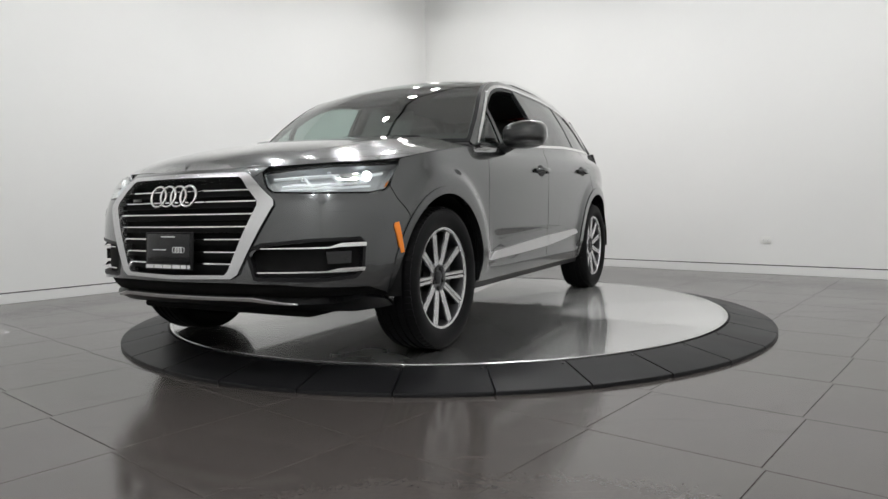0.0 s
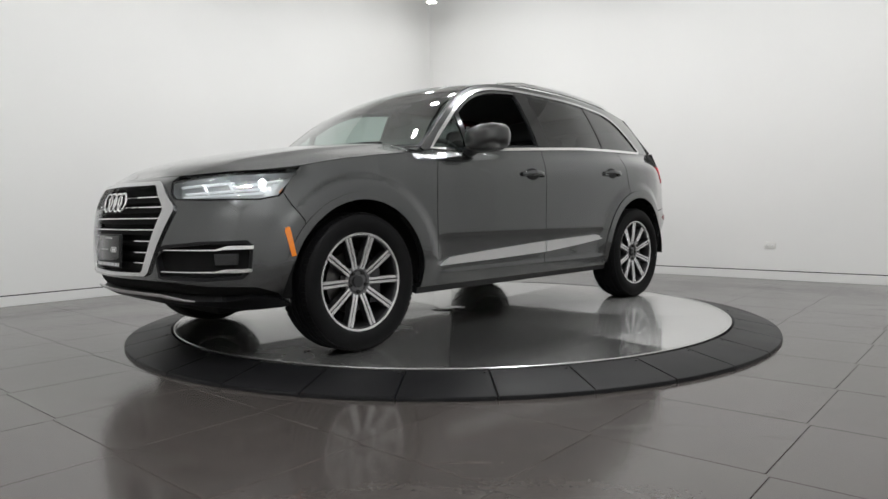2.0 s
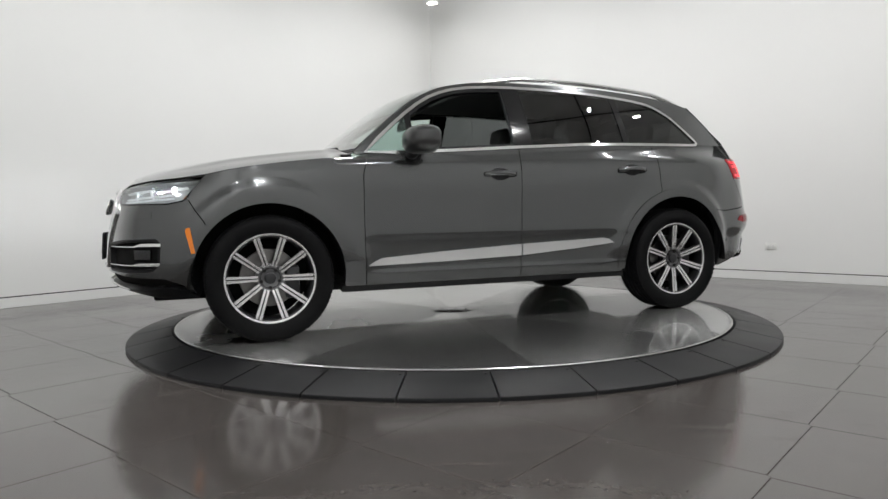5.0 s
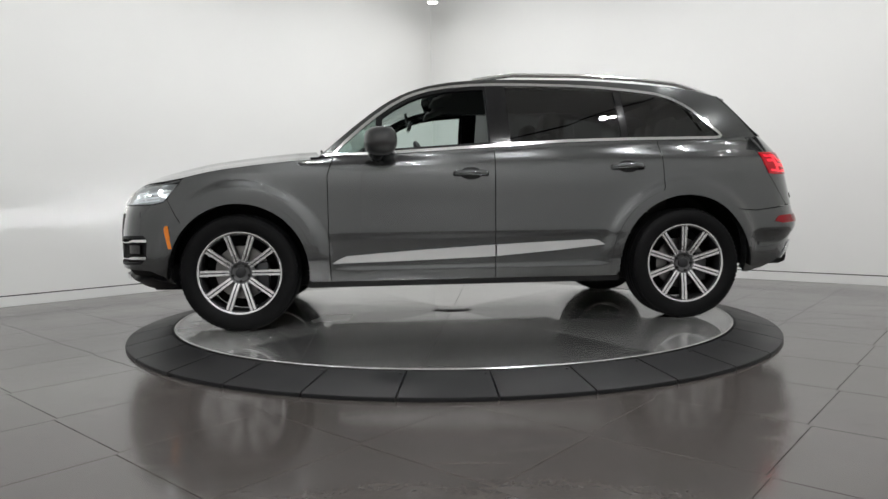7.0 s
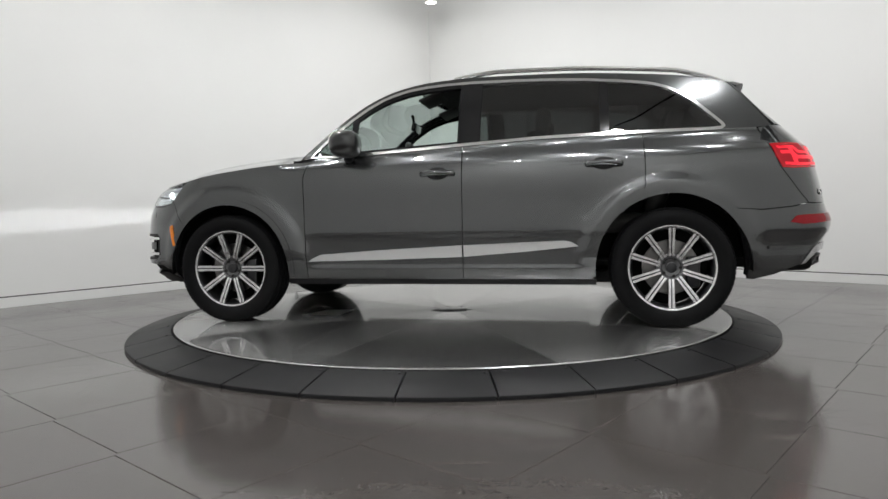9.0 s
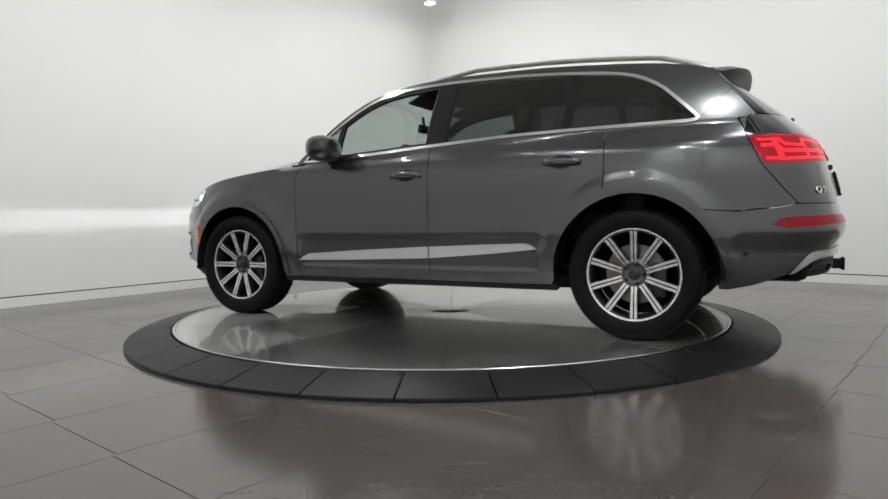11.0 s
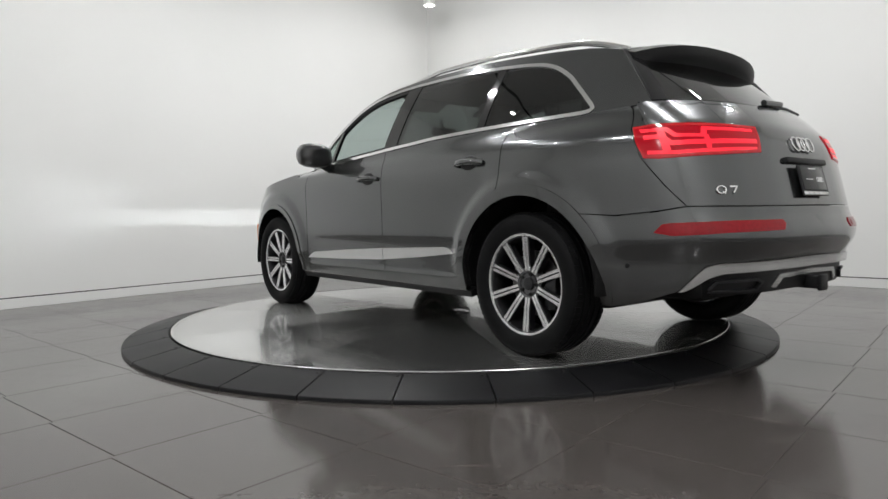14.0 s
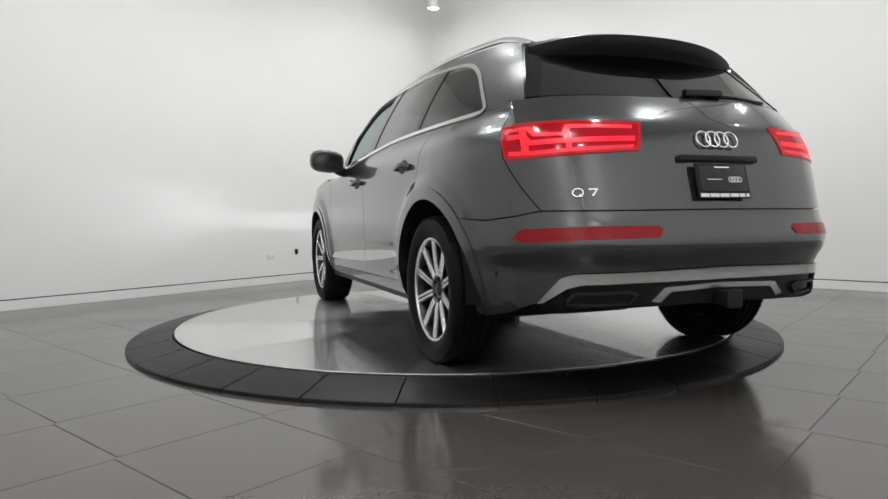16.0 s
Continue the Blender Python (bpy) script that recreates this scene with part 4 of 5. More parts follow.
        for dx, dz, lx, lz in ((0.039, 0.0017, 0.001, 0.005), (0.0195, 0.0050, 0.042, 0.0016), (0.0195, -0.0054, 0.042, 0.0012), (-0.002, -0.0005, 0.002, 0.012)):
            part("beam_shutter", box(lx, 0.07, lz, pose(q.x + dx, q.y, q.z + dz)), UNDER, slit, smooth=False)
        skin("lamp_cover", inset(lamp, 0.0025), lower, COVER, hl, "clear lamp cover", proud=0.0, thick=0.006, mirror=mir)
        skin("turn_reflector", [(3.474, 0.880), (3.49, 0.863), (3.504, 0.855), (3.500, 0.860), (3.480, 0.882)], lower, AMBER_ADDED_GLOW, hl, "amber corner reflector with a faint added glow", proud=-0.008, thick=0.01, mirror=mir)
    # --- bonnet ---
    rim = [lower(u, TOP_EDGE(u)) for u in np.linspace(2.42, U_NOSE, 90)]
    ey = Curve(*[(v.x, max(v.y, 0.0)) for v in sorted({round(v.x, 4): v for v in rim}.values(), key=lambda v: v.x)])
    ez = Curve(*[(v.x, v.z) for v in sorted({round(v.x, 4): v for v in rim}.values(), key=lambda v: v.x)])
    mid_z = Curve((2.40, 1.222), (2.6, 1.208), (2.87, 1.180), (3.2, 1.138), (3.5, 1.083), (3.68, 1.032), (3.76, 0.990), (3.80, 0.952))

    def bonnet_z(x, y):
        e = max(ey(x), 0.02)
        r = min(1.0, abs(y) / e)
        crease = 0.010 * math.exp(-((r - 0.70) / 0.07) ** 2) * smooth(3.7, 3.2, x)
        return Vector((x, y, ez(x) + max(0.0, mid_z(x) - ez(x)) * (1 - r**2.6) + crease * (1 if r < 0.98 else 0)))
    half_rim = [(v.x, v.y) for v in rim[::3]]
    cowl = [(2.46, 0.86), (2.52, 0.6), (2.58, 0.3), (2.60, 0.0), (2.58, -0.3), (2.52, -0.6), (2.46, -0.86)]
    outline = [(x, y) for x, y in half_rim if x > 2.47 and y > 0.004]
    outline = outline + [(rim[-1].x, 0.0)] + [(x, -y) for x, y in outline[::-1]] + cowl[::-1]
    skin("bonnet", outline, bonnet_z, PAINT, car, "long grey bonnet with soft creases", gap=0.003, step=(0.05, 0.05), away=Vector((0, 0, 1)))
    part("engine_bay", box(0.75, 1.3, 0.5, pose(3.1, 0, 0.66), 0.05), UNDER, car)
    part("nose_bulkhead", box(0.1, 1.1, 0.62, pose(3.55, 0, 0.60), 0.03), UNDER, car)
    # --- glasshouse ---
    roofline = [(x, ROOF_EDGE(x)) for x in np.linspace(2.46, -0.40, 34)]
    xb = rear(0.73, 1.262).x
    cant = roofline + [(-0.40 + (xb + 0.40) * k / 6, 1.578 + (1.262 - 1.578) * k / 6) for k in range(1, 7)] + along(BELT, -0.62, -0.40, 3) + along(BELT, -0.32, 2.38, 20) + [(2.44, 1.128)]
    both("body_side_frame", cant, upper, PAINT, car, holes=[inset(DLO, -0.001)], step=(0.05, 0.04))
    both("window_trim", inset(DLO, -0.010), upper, CHROME, car, "bright chrome window surround", holes=[inset(DLO, 0.010)], proud=0.006, thick=0.014, step=(0.05, 0.04))
    # panes and pillars, from the front: fixed corner glass, open front window, pillar, rear glass, quarter glass
    inner = inset(DLO, 0.009)

    def clip(poly, x0, x1):
        def cut(pl, c, keep_less):
            out = []
            for a, b in zip(pl, pl[1:] + pl[:1]):
                ia, ib = (a[0] <= c) == keep_less, (b[0] <= c) == keep_less
                if ia:
                    out.append(a)
                if ia != ib:
                    s = (c - a[0]) / (b[0] - a[0])
                    out.append((c, a[1] + (b[1] - a[1]) * s))
            return out
        return cut(cut(poly, x1, True), x0, False)
    front_win = clip(inner, 1.335, 2.09)
    for mir in (False, True):
        skin("window_frame", inset(front_win, -0.004), upper, BLACK, car, "black front window frame", holes=[inset(front_win, 0.020)], proud=-0.004, thick=0.02, mirror=mir)
        skin("corner_pane", clip(inner, 2.085, 2.36), upper, CLEAR, car, "small fixed corner pane", proud=-0.004, thick=0.003, mirror=mir)
        skin("pane_divider", clip(inner, 2.06, 2.10), upper, GLOSS, car, proud=0.002, thick=0.02, mirror=mir)
        skin("middle_pillar", clip(inner, 1.205, 1.345), upper, GLOSS, car, "gloss black middle pillar", proud=0.0, thick=0.03, mirror=mir)
        skin("rear_side_window", clip(inner, 0.425, 1.213), upper, PRIVACY, car, "dark tinted rear side window", proud=-0.004, thick=0.003, mirror=mir)
        skin("rear_pillar", clip(inner, 0.375, 0.43), upper, GLOSS, car, "gloss black rear pillar", proud=0.0, thick=0.03, mirror=mir)
        skin("quarter_window", clip(inner, -0.30, 0.38), upper, PRIVACY, car, "dark tinted quarter window", proud=-0.004, thick=0.003, mirror=mir)
    skin("front_side_window", front_win, upper, CLEAR, car, "closed clear front side window", proud=-0.006, thick=0.003, mirror=True)
    skin("lowered_window", [(1.36, 1.16), (2.05, 1.13), (2.05, 1.15), (1.36, 1.19)], upper, CLEAR, car, "side window wound down", proud=-0.02, thick=0.003)
    # roof
    mid_roof = Curve((-0.75, 1.575), (-0.4, 1.632), (0.2, 1.688), (0.8, 1.706), (1.3, 1.702), (1.6, 1.680), (1.75, 1.652))
    roof_y = lambda x: upper(x, ROOF_EDGE(x)).y

    def roof(x, y):
        r = min(1.0, abs(y) / roof_y(x))
        return Vector((x, y, ROOF_EDGE(x) + (mid_roof(x) - ROOF_EDGE(x)) * (1 - r**2.8)))
    xs = list(np.linspace(-0.40, 1.62, 22))
    ro = [(x, roof_y(x)) for x in xs] + [(1.70, 0.45), (1.735, 0.2), (1.745, 0.0), (1.735, -0.2), (1.70, -0.45)] + [(x, -roof_y(x)) for x in xs[::-1]]
    skin("roof", ro, roof, PAINT, car, step=(0.1, 0.06), away=Vector((0, 0, 1)))

    def screen(s, v):
        x = 2.45 + (1.64 - 2.45) * v
        e = upper(x, ROOF_EDGE(x))
        b = 1 - s * s
        return Vector((e.x + (0.10 - 0.03 * v) * b, s * e.y, e.z + (0.012 + 0.030 * v) * b))
    skin("windscreen", [(-0.965, 0.02), (0.965, 0.02), (0.965, 0.99), (-0.965, 0.99)], screen, SCREEN, car, "clear windscreen", step=(0.08, 0.08), thick=0.004)
    skin("screen_border", [(-1, 0.0), (1, 0.0), (1, 1.0), (-1, 1.0)], screen, BLACK, car, holes=[[(-0.955, 0.075), (0.955, 0.075), (0.955, 0.965), (-0.955, 0.965)]], step=(0.08, 0.08), thick=0.006, proud=-0.003)
    skin("cowl_panel", [(-0.99, -0.10), (0.99, -0.10), (0.99, 0.03), (-0.99, 0.03)], screen, BLACK, car, step=(0.08, 0.04), thick=0.004, proud=-0.008)
    for y0, y1 in ((0.62, -0.05), (0.0, -0.62)):
        pts = [screen(y0 + (y1 - y0) * k / 8, 0.035 + 0.03 * k / 8) + Vector((0.004, 0, 0.008)) for k in range(9)]
        part("wiper", tube(pts, 0.009, 6), BLACK, car)
    # roof rails
    for sg in (1, -1):
        pts = []
        for k in range(25):
            x = 1.42 - 1.80 * k / 24
            e = upper(x, ROOF_EDGE(x))
            pts.append((x, (e.y - 0.055) * sg, e.z + 0.008 + 0.034 * min(1, 6 * (k / 24), 6 * (1 - k / 24))))
        part("roof_rail", tube(pts, 0.014, 8, flat=1.1), CHROME, car, "satin silver roof rail")
    # --- tail ---
    gate = [(-0.887, 0.772), (-0.802, 0.87), (-0.702, 1.0), (-0.657, 1.13), (-0.657, 1.19), (-0.655, 1.25), (-0.80, 1.262), (-1.1, 1.272), (U_TAIL, 1.275), (U_TAIL, 0.772), (-1.2, 0.770)]
    whole("tailgate", gate, PAINT, car, "grey tailgate", gap=0.0018, step=(0.03, 0.025), away=Vector((-1, 0, 0)))
    tail_l = [(-0.66, 1.142), (-0.80, 1.150), (-1.05, 1.150), (-1.375, 1.140), (-1.345, 1.012), (-1.10, 0.998), (-0.80, 0.985), (-0.715, 0.99), (-0.68, 1.06)]
    rb = arc(0, AXLE, ARCH_REAR, 128, 189, 12) + [(-0.52, 0.30), (-0.66, 0.325), (-0.84, 0.385), (-0.96, 0.500), (-1.02, 0.515), (U_TAIL, 0.532), (U_TAIL, 0.770), (-1.2, 0.768), (-0.885, 0.770), (-0.75, 0.750), (-0.55, 0.733)]
    rb_ob = whole("rear_bumper", rb, PAINT, car, "grey rear bumper", gap=0.0018, step=(0.03, 0.025), away=Vector((-1, 0, 0)))
    part("tail_bulkhead", box(0.1, 1.35, 0.8, pose(-0.62, 0, 0.75), 0.03), UNDER, car)
    for m in (0, 1):
        mir, bp, sg = bool(m), rb_ob, -1 if m else 1
        tl = skin("tail_lamp", tail_l, lower, RED_MID, car, "lit red tail lamp with stacked light bars", proud=0.004, thick=0.03, mirror=mir, gap=0.002)
        for q in ([(-0.70, 1.125), (-0.86, 1.128), (-0.90, 1.098), (-1.02, 1.094), (-1.04, 1.128), (-1.33, 1.122), (-1.325, 1.108), (-1.06, 1.112), (-1.045, 1.080), (-0.88, 1.083), (-0.845, 1.112), (-0.71, 1.110)],
                  [(-0.72, 1.095), (-0.83, 1.098), (-0.87, 1.066), (-1.33, 1.075), (-1.328, 1.055), (-0.86, 1.045), (-0.81, 1.078), (-0.725, 1.075)],
                  [(-0.74, 1.025), (-0.86, 1.02), (-1.32, 1.038), (-1.318, 1.022), (-0.87, 1.005), (-0.74, 1.008)],
                  [(-0.80, 1.11), (-0.84, 1.11), (-0.86, 1.02), (-0.82, 1.02)], [(-1.035, 1.09), (-1.06, 1.09), (-1.06, 1.03), (-1.035, 1.03)]):
            skin("light_bar", q, lower, RED_GLOW, tl, "glowing red light bar", proud=0.0052, thick=0.003, mirror=mir, step=(0.05, 0.05))
        skin("lamp_lens", inset(tail_l, 0.006), lower, RED, tl, holes=[inset(tail_l, 0.016)], proud=0.006, thick=0.004, mirror=mir)
        rl = skin("bumper_reflector", [(-0.715, 0.655), (-0.76, 0.692), (-0.80, 0.698), (-1.10, 0.706), (-1.37, 0.706), (-1.385, 0.69), (-1.36, 0.660), (-1.05, 0.653), (-0.80, 0.640)], lower, RED_ADDED_GLOW, bp, "dark red bumper reflector with a faint added glow", proud=0.004, thick=0.012, mirror=mir)
        skin("reflector_inset", [(-0.80, 0.660), (-0.82, 0.688), (-1.34, 0.694), (-1.33, 0.670), (-1.05, 0.665)], lower, RED_ADDED_GLOW, bp, proud=0.0055, thick=0.002, mirror=mir)
        skin("tailpipe_surround", [(-0.95, 0.378), (-1.02, 0.434), (-1.26, 0.440), (-1.30, 0.425), (-1.26, 0.382)], lower, RIM_DARK, bp, "dark grey tailpipe surround", holes=[[(-0.985, 0.386), (-1.03, 0.424), (-1.25, 0.430), (-1.28, 0.42), (-1.25, 0.389)]], proud=-0.002, thick=0.07, mirror=mir)
        p = lower(-0.60, 0.50)
        part("parking_sensor", lathe([(0.0001, 0.003), (0.010, 0.002), (0.012, 0.0)], 16, pose(p.x, p.y * sg, p.z, -90 * sg, 0, 20 * sg)), BLACK, bp)
    whole("diffuser_trim", [(-0.845, 0.385), (-0.875, 0.388), (-0.985, 0.452), (-1.06, 0.470), (-1.30, 0.476), (U_TAIL, 0.480), (U_TAIL, 0.530), (-1.02, 0.514), (-0.96, 0.498)], FRAME, rb_ob, "satin silver diffuser trim", proud=0.008, thick=0.03, away=Vector((-1, 0, 0)))
    whole("diffuser", [(-0.88, 0.386), (-0.985, 0.452), (-1.06, 0.470), (U_TAIL, 0.480), (U_TAIL, 0.37), (-1.35, 0.365), (-1.0, 0.36)], BLACK, rb_ob, "black lower diffuser", proud=-0.020, thick=0.04, away=Vector((-1, 0, 0)))
    whole("diffuser_blade", [(-1.36, 0.392), (-1.42, 0.45), (U_TAIL, 0.462), (U_TAIL, 0.44), (-1.45, 0.43), (-1.40, 0.385)], FRAME, rb_ob, proud=-0.008, thick=0.03, away=Vector((-1, 0, 0)))
    emblem(car, rear_mat(0, 1.066, 0.008), 0.036)
    for y, w in ((0.655, 0.050), (0.602, 0.038)):
        mt = rear_mat(y, 0.842, 0.004)
        if w == 0.050:
            part("badge_mark", torus(0.0175, 0.0042, mt @ Matrix.Diagonal((1.2, 0.95, 1, 1)), n=24, s=6, bm=box(0.016, 0.006, 0.004, mt @ pose(0.012, -0.013, 0, 0, 0, -40), 0.001)), CHROME, car)
        else:
            part("badge_mark", box(w, 0.008, 0.004, mt @ pose(0, 0.014, 0), 0.001, bm=box(0.008, 0.034, 0.004, mt @ pose(0.006, -0.001, 0, 0, 0, -32), 0.001)), CHROME, car)
    plate(car, rear_mat(0.025, 0.884, 0.020) @ Matrix.Scale(0.87, 4))
    part("plate_recess", box(0.42, 0.030, 0.03, rear_mat(0.01, 0.984, 0.0), 0.008), BLACK, car)
    # rear glass, its black sides and the spoiler
    def back_glass(s, v):
        b = rear(s * 0.73, 1.268)
        t = upper(-0.40, 1.578)
        top = Vector((-0.385 - 0.02 * (1 - s * s), s * t.y, 1.572 + 0.030 * (1 - s * s)))
        return b + (top - b) * v
    skin("rear_window", [(-0.97, 0.02), (0.97, 0.02), (0.99, 1.0), (-0.99, 1.0)], back_glass, REAR_GLASS, car, "dark tinted rear window", step=(0.08, 0.12), thick=0.004)
    for sg in (1, -1):
        q = [(0.935, 0.0), (1.01, 0.0), (1.02, 1.0), (0.865, 1.0)]
        skin("rear_window_side", [(a * sg, b) for a, b in q], back_glass, GLOSS, car, step=(0.05, 0.1), proud=0.004, thick=0.02)
    bm = bmesh.new()
    rows = []
    for k in range(25):
        s = -1 + 2 * k / 24
        e = 1 - abs(s) ** 3
        y = s * 0.60
        xt = -0.445 - 0.125 * e
        zt = 1.578 + 0.045 * (1 - s * s) - 0.02 * abs(s) ** 4
        rows.append([bm.verts.new(v) for v in ((-0.36, y * 1.0, zt + 0.012), (xt + 0.06, y, zt + 0.006), (xt, y, zt - 0.012), (xt + 0.004, y, zt - 0.036), (xt + 0.05, y, zt - 0.052), (-0.40, y, zt - 0.060))])
    for a, b in zip(rows, rows[1:]):
        for j in range(1):
            bm.faces.new((a[j], a[j + 1], b[j + 1], b[j]))
    spoiler = part("roof_spoiler", bm, PAINT, car, "grey roof spoiler with black underside")
    bm = bmesh.new()
    rows = []
    for k in range(25):
        s = -1 + 2 * k / 24
        e = 1 - abs(s) ** 3
        y = s * 0.60
        xt = -0.445 - 0.125 * e
        zt = 1.578 + 0.045 * (1 - s * s) - 0.02 * abs(s) ** 4
        rows.append([bm.verts.new(v) for v in ((xt + 0.06, y, zt + 0.006), (xt, y, zt - 0.012), (xt + 0.004, y, zt - 0.046), (xt + 0.025, y, zt - 0.075), (-0.43 - 0.03 * e, y, zt - 0.112), (-0.34, y, zt))])
    for a, b in zip(rows, rows[1:]):
        for j in range(5):
            bm.faces.new((a[j], a[j + 1], b[j + 1], b[j]))
    bm.faces.new(rows[0]), bm.faces.new(rows[-1])
    part("spoiler_underside", bm, BLACK, spoiler)
    part("high_brake_lamp", box(0.01, 0.30, 0.014, pose(-0.541, 0, 1.568), 0.003), RED_ADDED_GLOW, spoiler)
    a, b, c = back_glass(0.02, 0.06), back_glass(-0.3, 0.10), back_glass(-0.72, 0.05)
    out = Vector((-0.013, 0, 0.011))
    wiper = part("rear_wiper", tube([a + out, a * 0.5 + b * 0.5 + out, b + out], 0.016, 8), GLOSS, car, "black rear wiper")
    part("wiper_blade", tube([a * 0.6 + b * 0.4 + out * 0.6, b * 0.6 + c * 0.4 + out * 0.5, c + out * 0.4], 0.007, 6), BLACK, wiper)
    # tow hitch, exhaust box, floor pan
    part("tow_hitch", box(0.16, 0.062, 0.062, pose(-1.02, 0, 0.395), 0.008, bm=box(0.022, 0.080, 0.080, pose(-1.095, 0, 0.395), 0.008)), BLACK, car)
    part("hitch_bar", box(0.06, 0.9, 0.07, pose(-0.95, 0, 0.40), 0.02), UNDER, car)
    part("floor_pan", box(3.7, 1.50, 0.08, pose(1.45, 0, 0.305), 0.03), UNDER, car)
    part("engine_undertray", box(1.0, 1.15, 0.04, pose(3.15, 0, 0.262), 0.015), UNDER, car)
    for sg in (1, -1):
        part("exhaust_box", box(0.28, 0.42, 0.14, pose(-0.75, 0.52 * sg, 0.41), 0.05), UNDER, car)
    for x in (0.0, WB):
        part("axle", lathe([(0.05, -0.75), (0.05, 0.75)], 12, pose(x, 0, 0.34, 90, 0, 0)), UNDER, car)
    # mirrors
    for sg in (1, -1):
        bm = bmesh.new()
        rows = []
        prof = [(-0.02, 0.055, 0.045), (0.0, 0.085, 0.068), (0.04, 0.100, 0.080), (0.10, 0.108, 0.086), (0.17, 0.104, 0.083), (0.215, 0.088, 0.070), (0.238, 0.055, 0.045), (0.245, 0.015, 0.012)]
        for y, hx, hz in prof:
            row = []
            for k in range(24):
                a = k * math.tau / 24
                ca, sa = math.cos(a), math.sin(a)
                px = 1.08 * hx * math.copysign(abs(ca) ** 0.75, ca)
                px = px if px > 0 else px * 0.80
                row.append(bm.verts.new((2.075 + px - 0.10 * y, (0.955 + y) * sg, 1.202 + 1.04 * hz * math.copysign(abs(sa) ** 0.75, sa) + 0.05 * y)))
            rows.append(row)
        for p, q in zip(rows, rows[1:]):
            for k in range(24):
                bm.faces.new((p[k], p[(k + 1) % 24], q[(k + 1) % 24], q[k]))
        bm.faces.new(rows[0]), bm.faces.new(rows[-1])
        mirror_part = part("door_mirror", bm, MIRROR_DARKENED, car, "door mirror on a black foot, paint darkened to imitate dark reflections")
        part("mirror_glass", box(0.006, 0.15, 0.095, pose(1.994, 1.075 * sg, 1.210, 0, 0, 8 * sg), 0.002), REFLECTOR, mirror_part)
        part("mirror_foot", tube([(2.10, 0.90 * sg, 1.125), (2.095, 0.945 * sg, 1.130), (2.085, 0.985 * sg, 1.150), (2.075, 1.01 * sg, 1.175)], 0.036, 10), BLACK, mirror_part)
        part("indicator", box(0.03, 0.12, 0.006, pose(2.150, 1.09 * sg, 1.205, 0, 0, 12 * sg), 0.002), BLACK, mirror_part)
    # --- cabin ---
    part("dashboard", box(0.46, 1.38, 0.27, pose(2.10, 0, 1.04), 0.07, seg=4), LEATHER, car, "black dashboard")
    part("cabin_floor", box(2.9, 1.5, 0.04, pose(0.95, 0, 0.40)), UNDER, car)
    part("headliner", box(1.75, 1.10, 0.02, pose(0.75, 0, 1.628)), LINER, car)
    sw = part("steering_wheel", torus(0.182, 0.016, pose(1.74, 0.37, 1.10, 0, -66, 0)), LEATHER, car, "black steering wheel")
    part("wheel_boss", box(0.20, 0.12, 0.05, pose(1.755, 0.37, 1.095, 0, -66, 90), 0.03), LEATHER, sw)
    for y in (0.37, -0.37):
        seat = part("front_seat", box(0.52, 0.52, 0.18, pose(1.20, y, 0.66, 0, -6, 0), 0.06, seg=3), LEATHER, car, "black leather front seat")
        part("seat_back", box(0.16, 0.50, 0.66, pose(0.92, y, 0.98, 0, -14, 0), 0.06, seg=3), LEATHER, seat)
        part("head_restraint", box(0.11, 0.27, 0.19, pose(0.815, y, 1.385, 0, -10, 0), 0.045, seg=3), LEATHER, seat)
        for dy in (-0.06, 0.06):
            part("restraint_post", lathe([(0.007, -0.09), (0.007, 0.09)], 8, pose(0.835, y + dy, 1.29)), CHROME, seat)
    for x, h in ((0.15, 1.0),):
        bench = part("rear_seat", box(0.46, 1.30, 0.17, pose(x + 0.12, 0, 0.66), 0.06), LEATHER, car, "black leather rear bench seat")
        part("seat_back", box(0.15, 1.28, 0.62, pose(x - 0.14, 0, h, 0, -14, 0), 0.05), LEATHER, bench)
        for y in (-0.42, 0.0, 0.42):
            part("head_restraint", box(0.09, 0.25, 0.15, pose(x - 0.235, y, h + 0.36, 0, -10, 0), 0.04), LEATHER, bench)
    part("inner_mirror", box(0.03, 0.24, 0.07, pose(1.84, 0, 1.43, 0, -12, 0), 0.014), GLOSS, car)
    part("mirror_stalk", tube([(1.855, 0, 1.45), (1.87, 0, 1.535)], 0.012, 8), GLOSS, car)
    for sg in (1, -1):
        part("sun_visor", box(0.16, 0.36, 0.02, pose(1.62, 0.36 * sg, 1.585, 0, 22, 0), 0.008), LINER, car)
        part("door_card", box(0.95, 0.05, 0.62, pose(1.85, 0.84 * sg, 0.80), 0.02), LEATHER, car)
    for sg in (1, -1):
        wheel(car, WB, sg, 0)
        wheel(car, 0.0, sg, 18)
    return car


# ---- the place ----
floor_ob = build_room()
build_ramp()
table_ob = build_turntable()
build_tracks()
build_lamps()
build_socket(GRID @ pose(N1 - 0.004, 1.317, 0.313))
build_socket(Matrix.Translation(grid(0.99, M0 + 0.004, 0.287)) @ pose(0, 0, 0, 0, 0, 141.5))
build_hook(Matrix.Translation(grid(1.40, M0 + 0.003, 0.325)) @ pose(0, 0, 0, 0, 0, 141.5))
car_ob = build_car()
build_tiles(floor_ob)

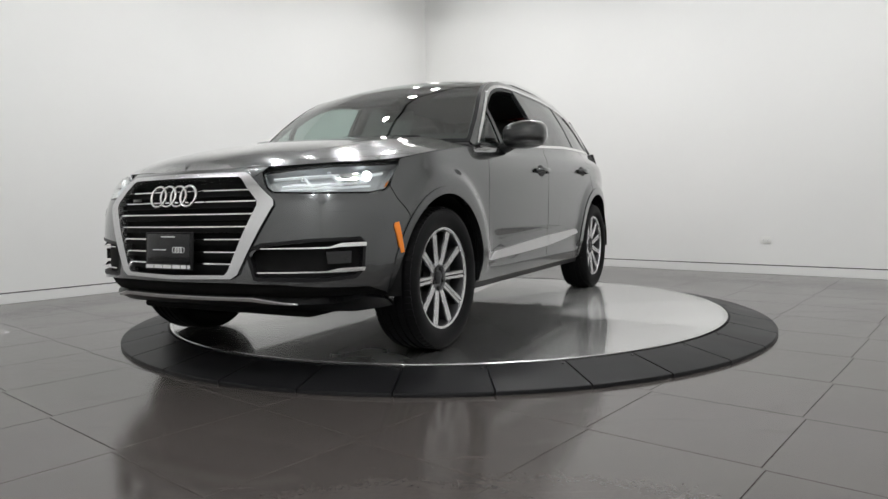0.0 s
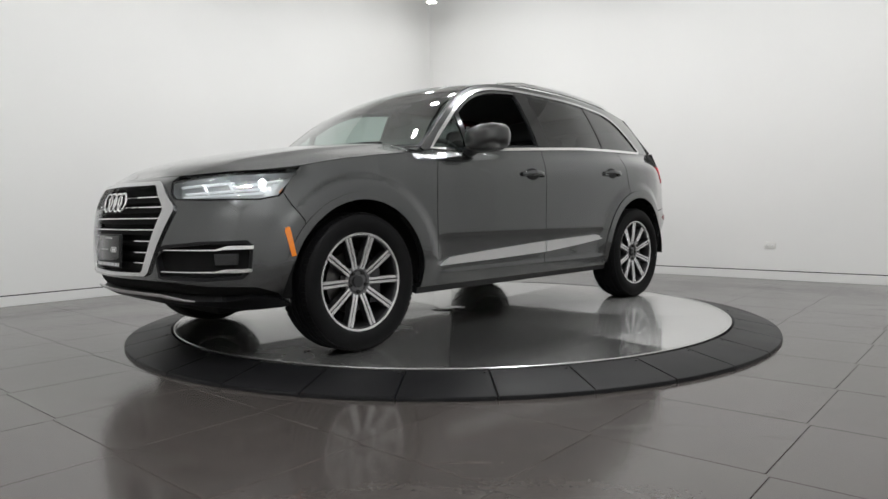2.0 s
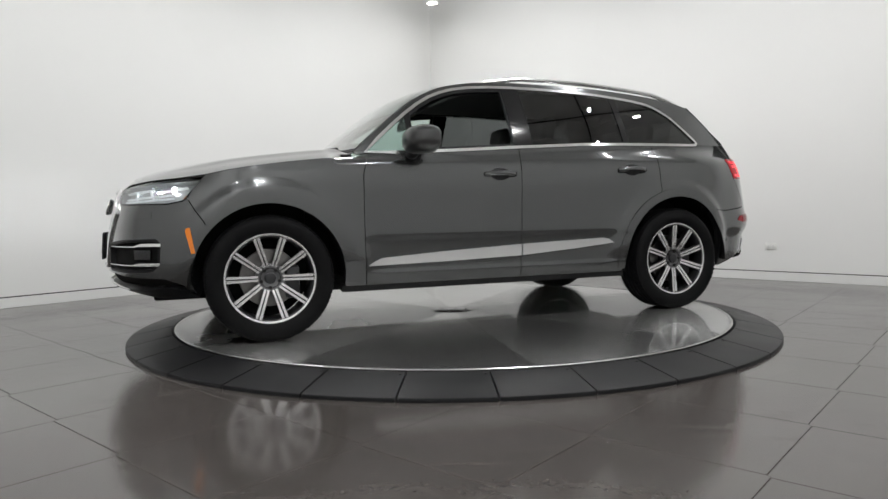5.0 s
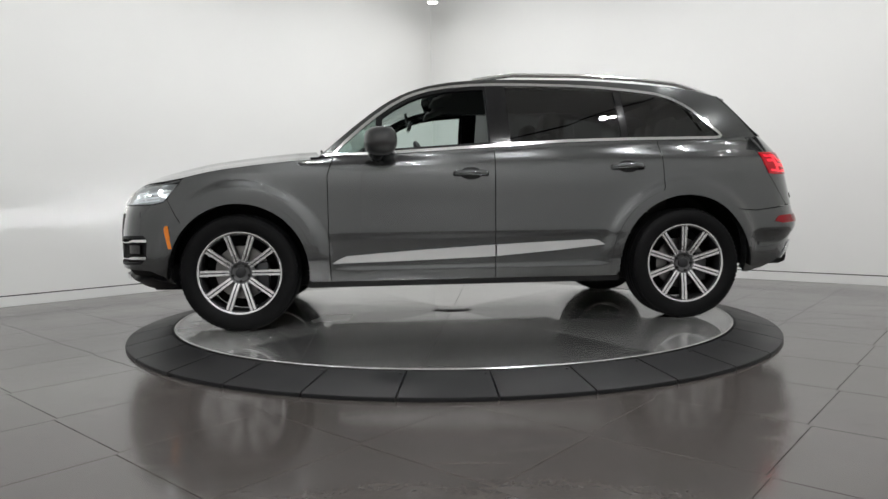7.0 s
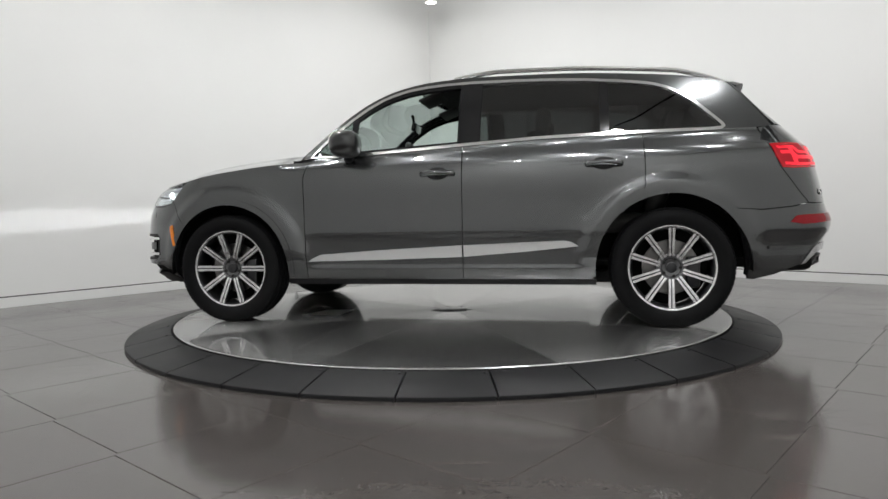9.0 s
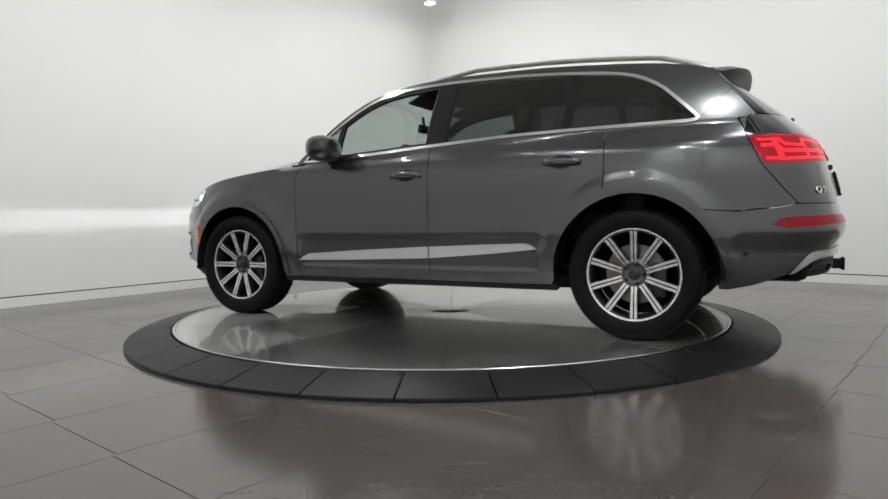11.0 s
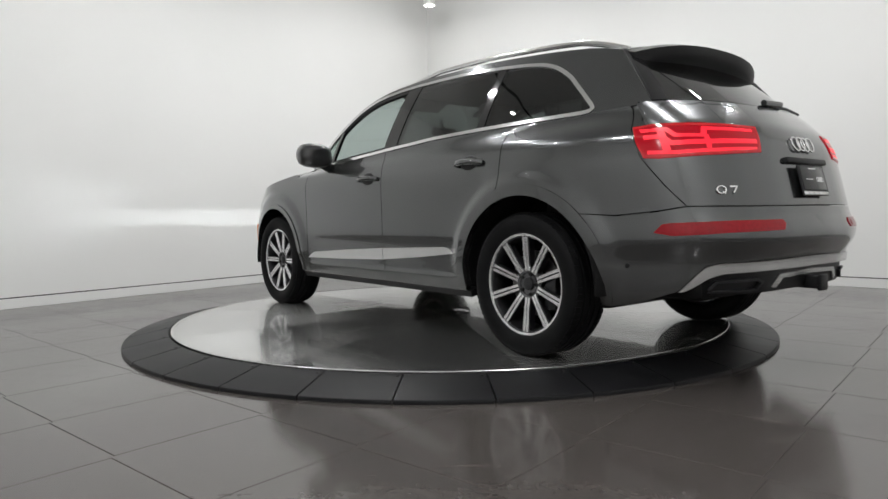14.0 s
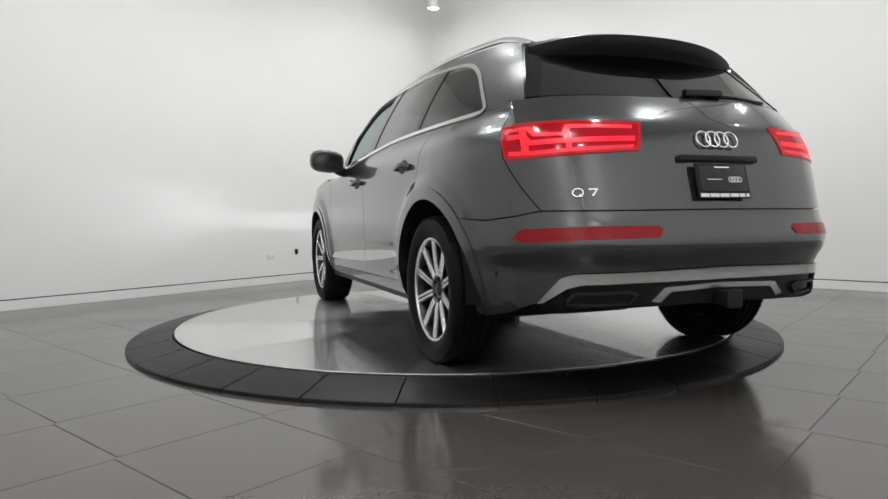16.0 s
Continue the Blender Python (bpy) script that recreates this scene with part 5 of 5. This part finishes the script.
# ---- what turns: the deck and the car on it, clockwise seen from above ----
TURN = [(0, 56.45), (0.5, 52.33), (1, 48.18), (1.5, 44.02), (2, 39.9), (2.5, 35.8), (3, 31.85), (3.5, 27.92), (4, 23.96), (4.6, 19.2), (5.2, 14.44), (5.8, 9.68), (6.5, 4.12), (7, 0.0), (7.5, -4.05), (8, -8.02), (8.5, -12.19), (9, -16.53), (9.6, -21.4), (10.2, -26.26), (10.8, -31.13), (11.5, -36.81), (12, -40.95), (12.5, -44.97), (13, -49.04), (13.5, -53.2), (14, -57.28), (14.5, -61.54), (15, -65.75), (15.5, -70.0), (16, -74.26)]
REAR_AXLE = Vector((1.5078, 0.3775, 0.0))
HEADING = -173.86


def motions():
    rows_t, rows_c = [], []
    for t, a in TURN:
        spin = pose(0, 0, 0, 0, 0, a)
        rows_t.append((t, spin))
        rows_c.append((t, spin @ pose(*REAR_AXLE, 0, 0, HEADING)))
    walk(table_ob, rows_t)
    walk(car_ob, rows_c)


motions()
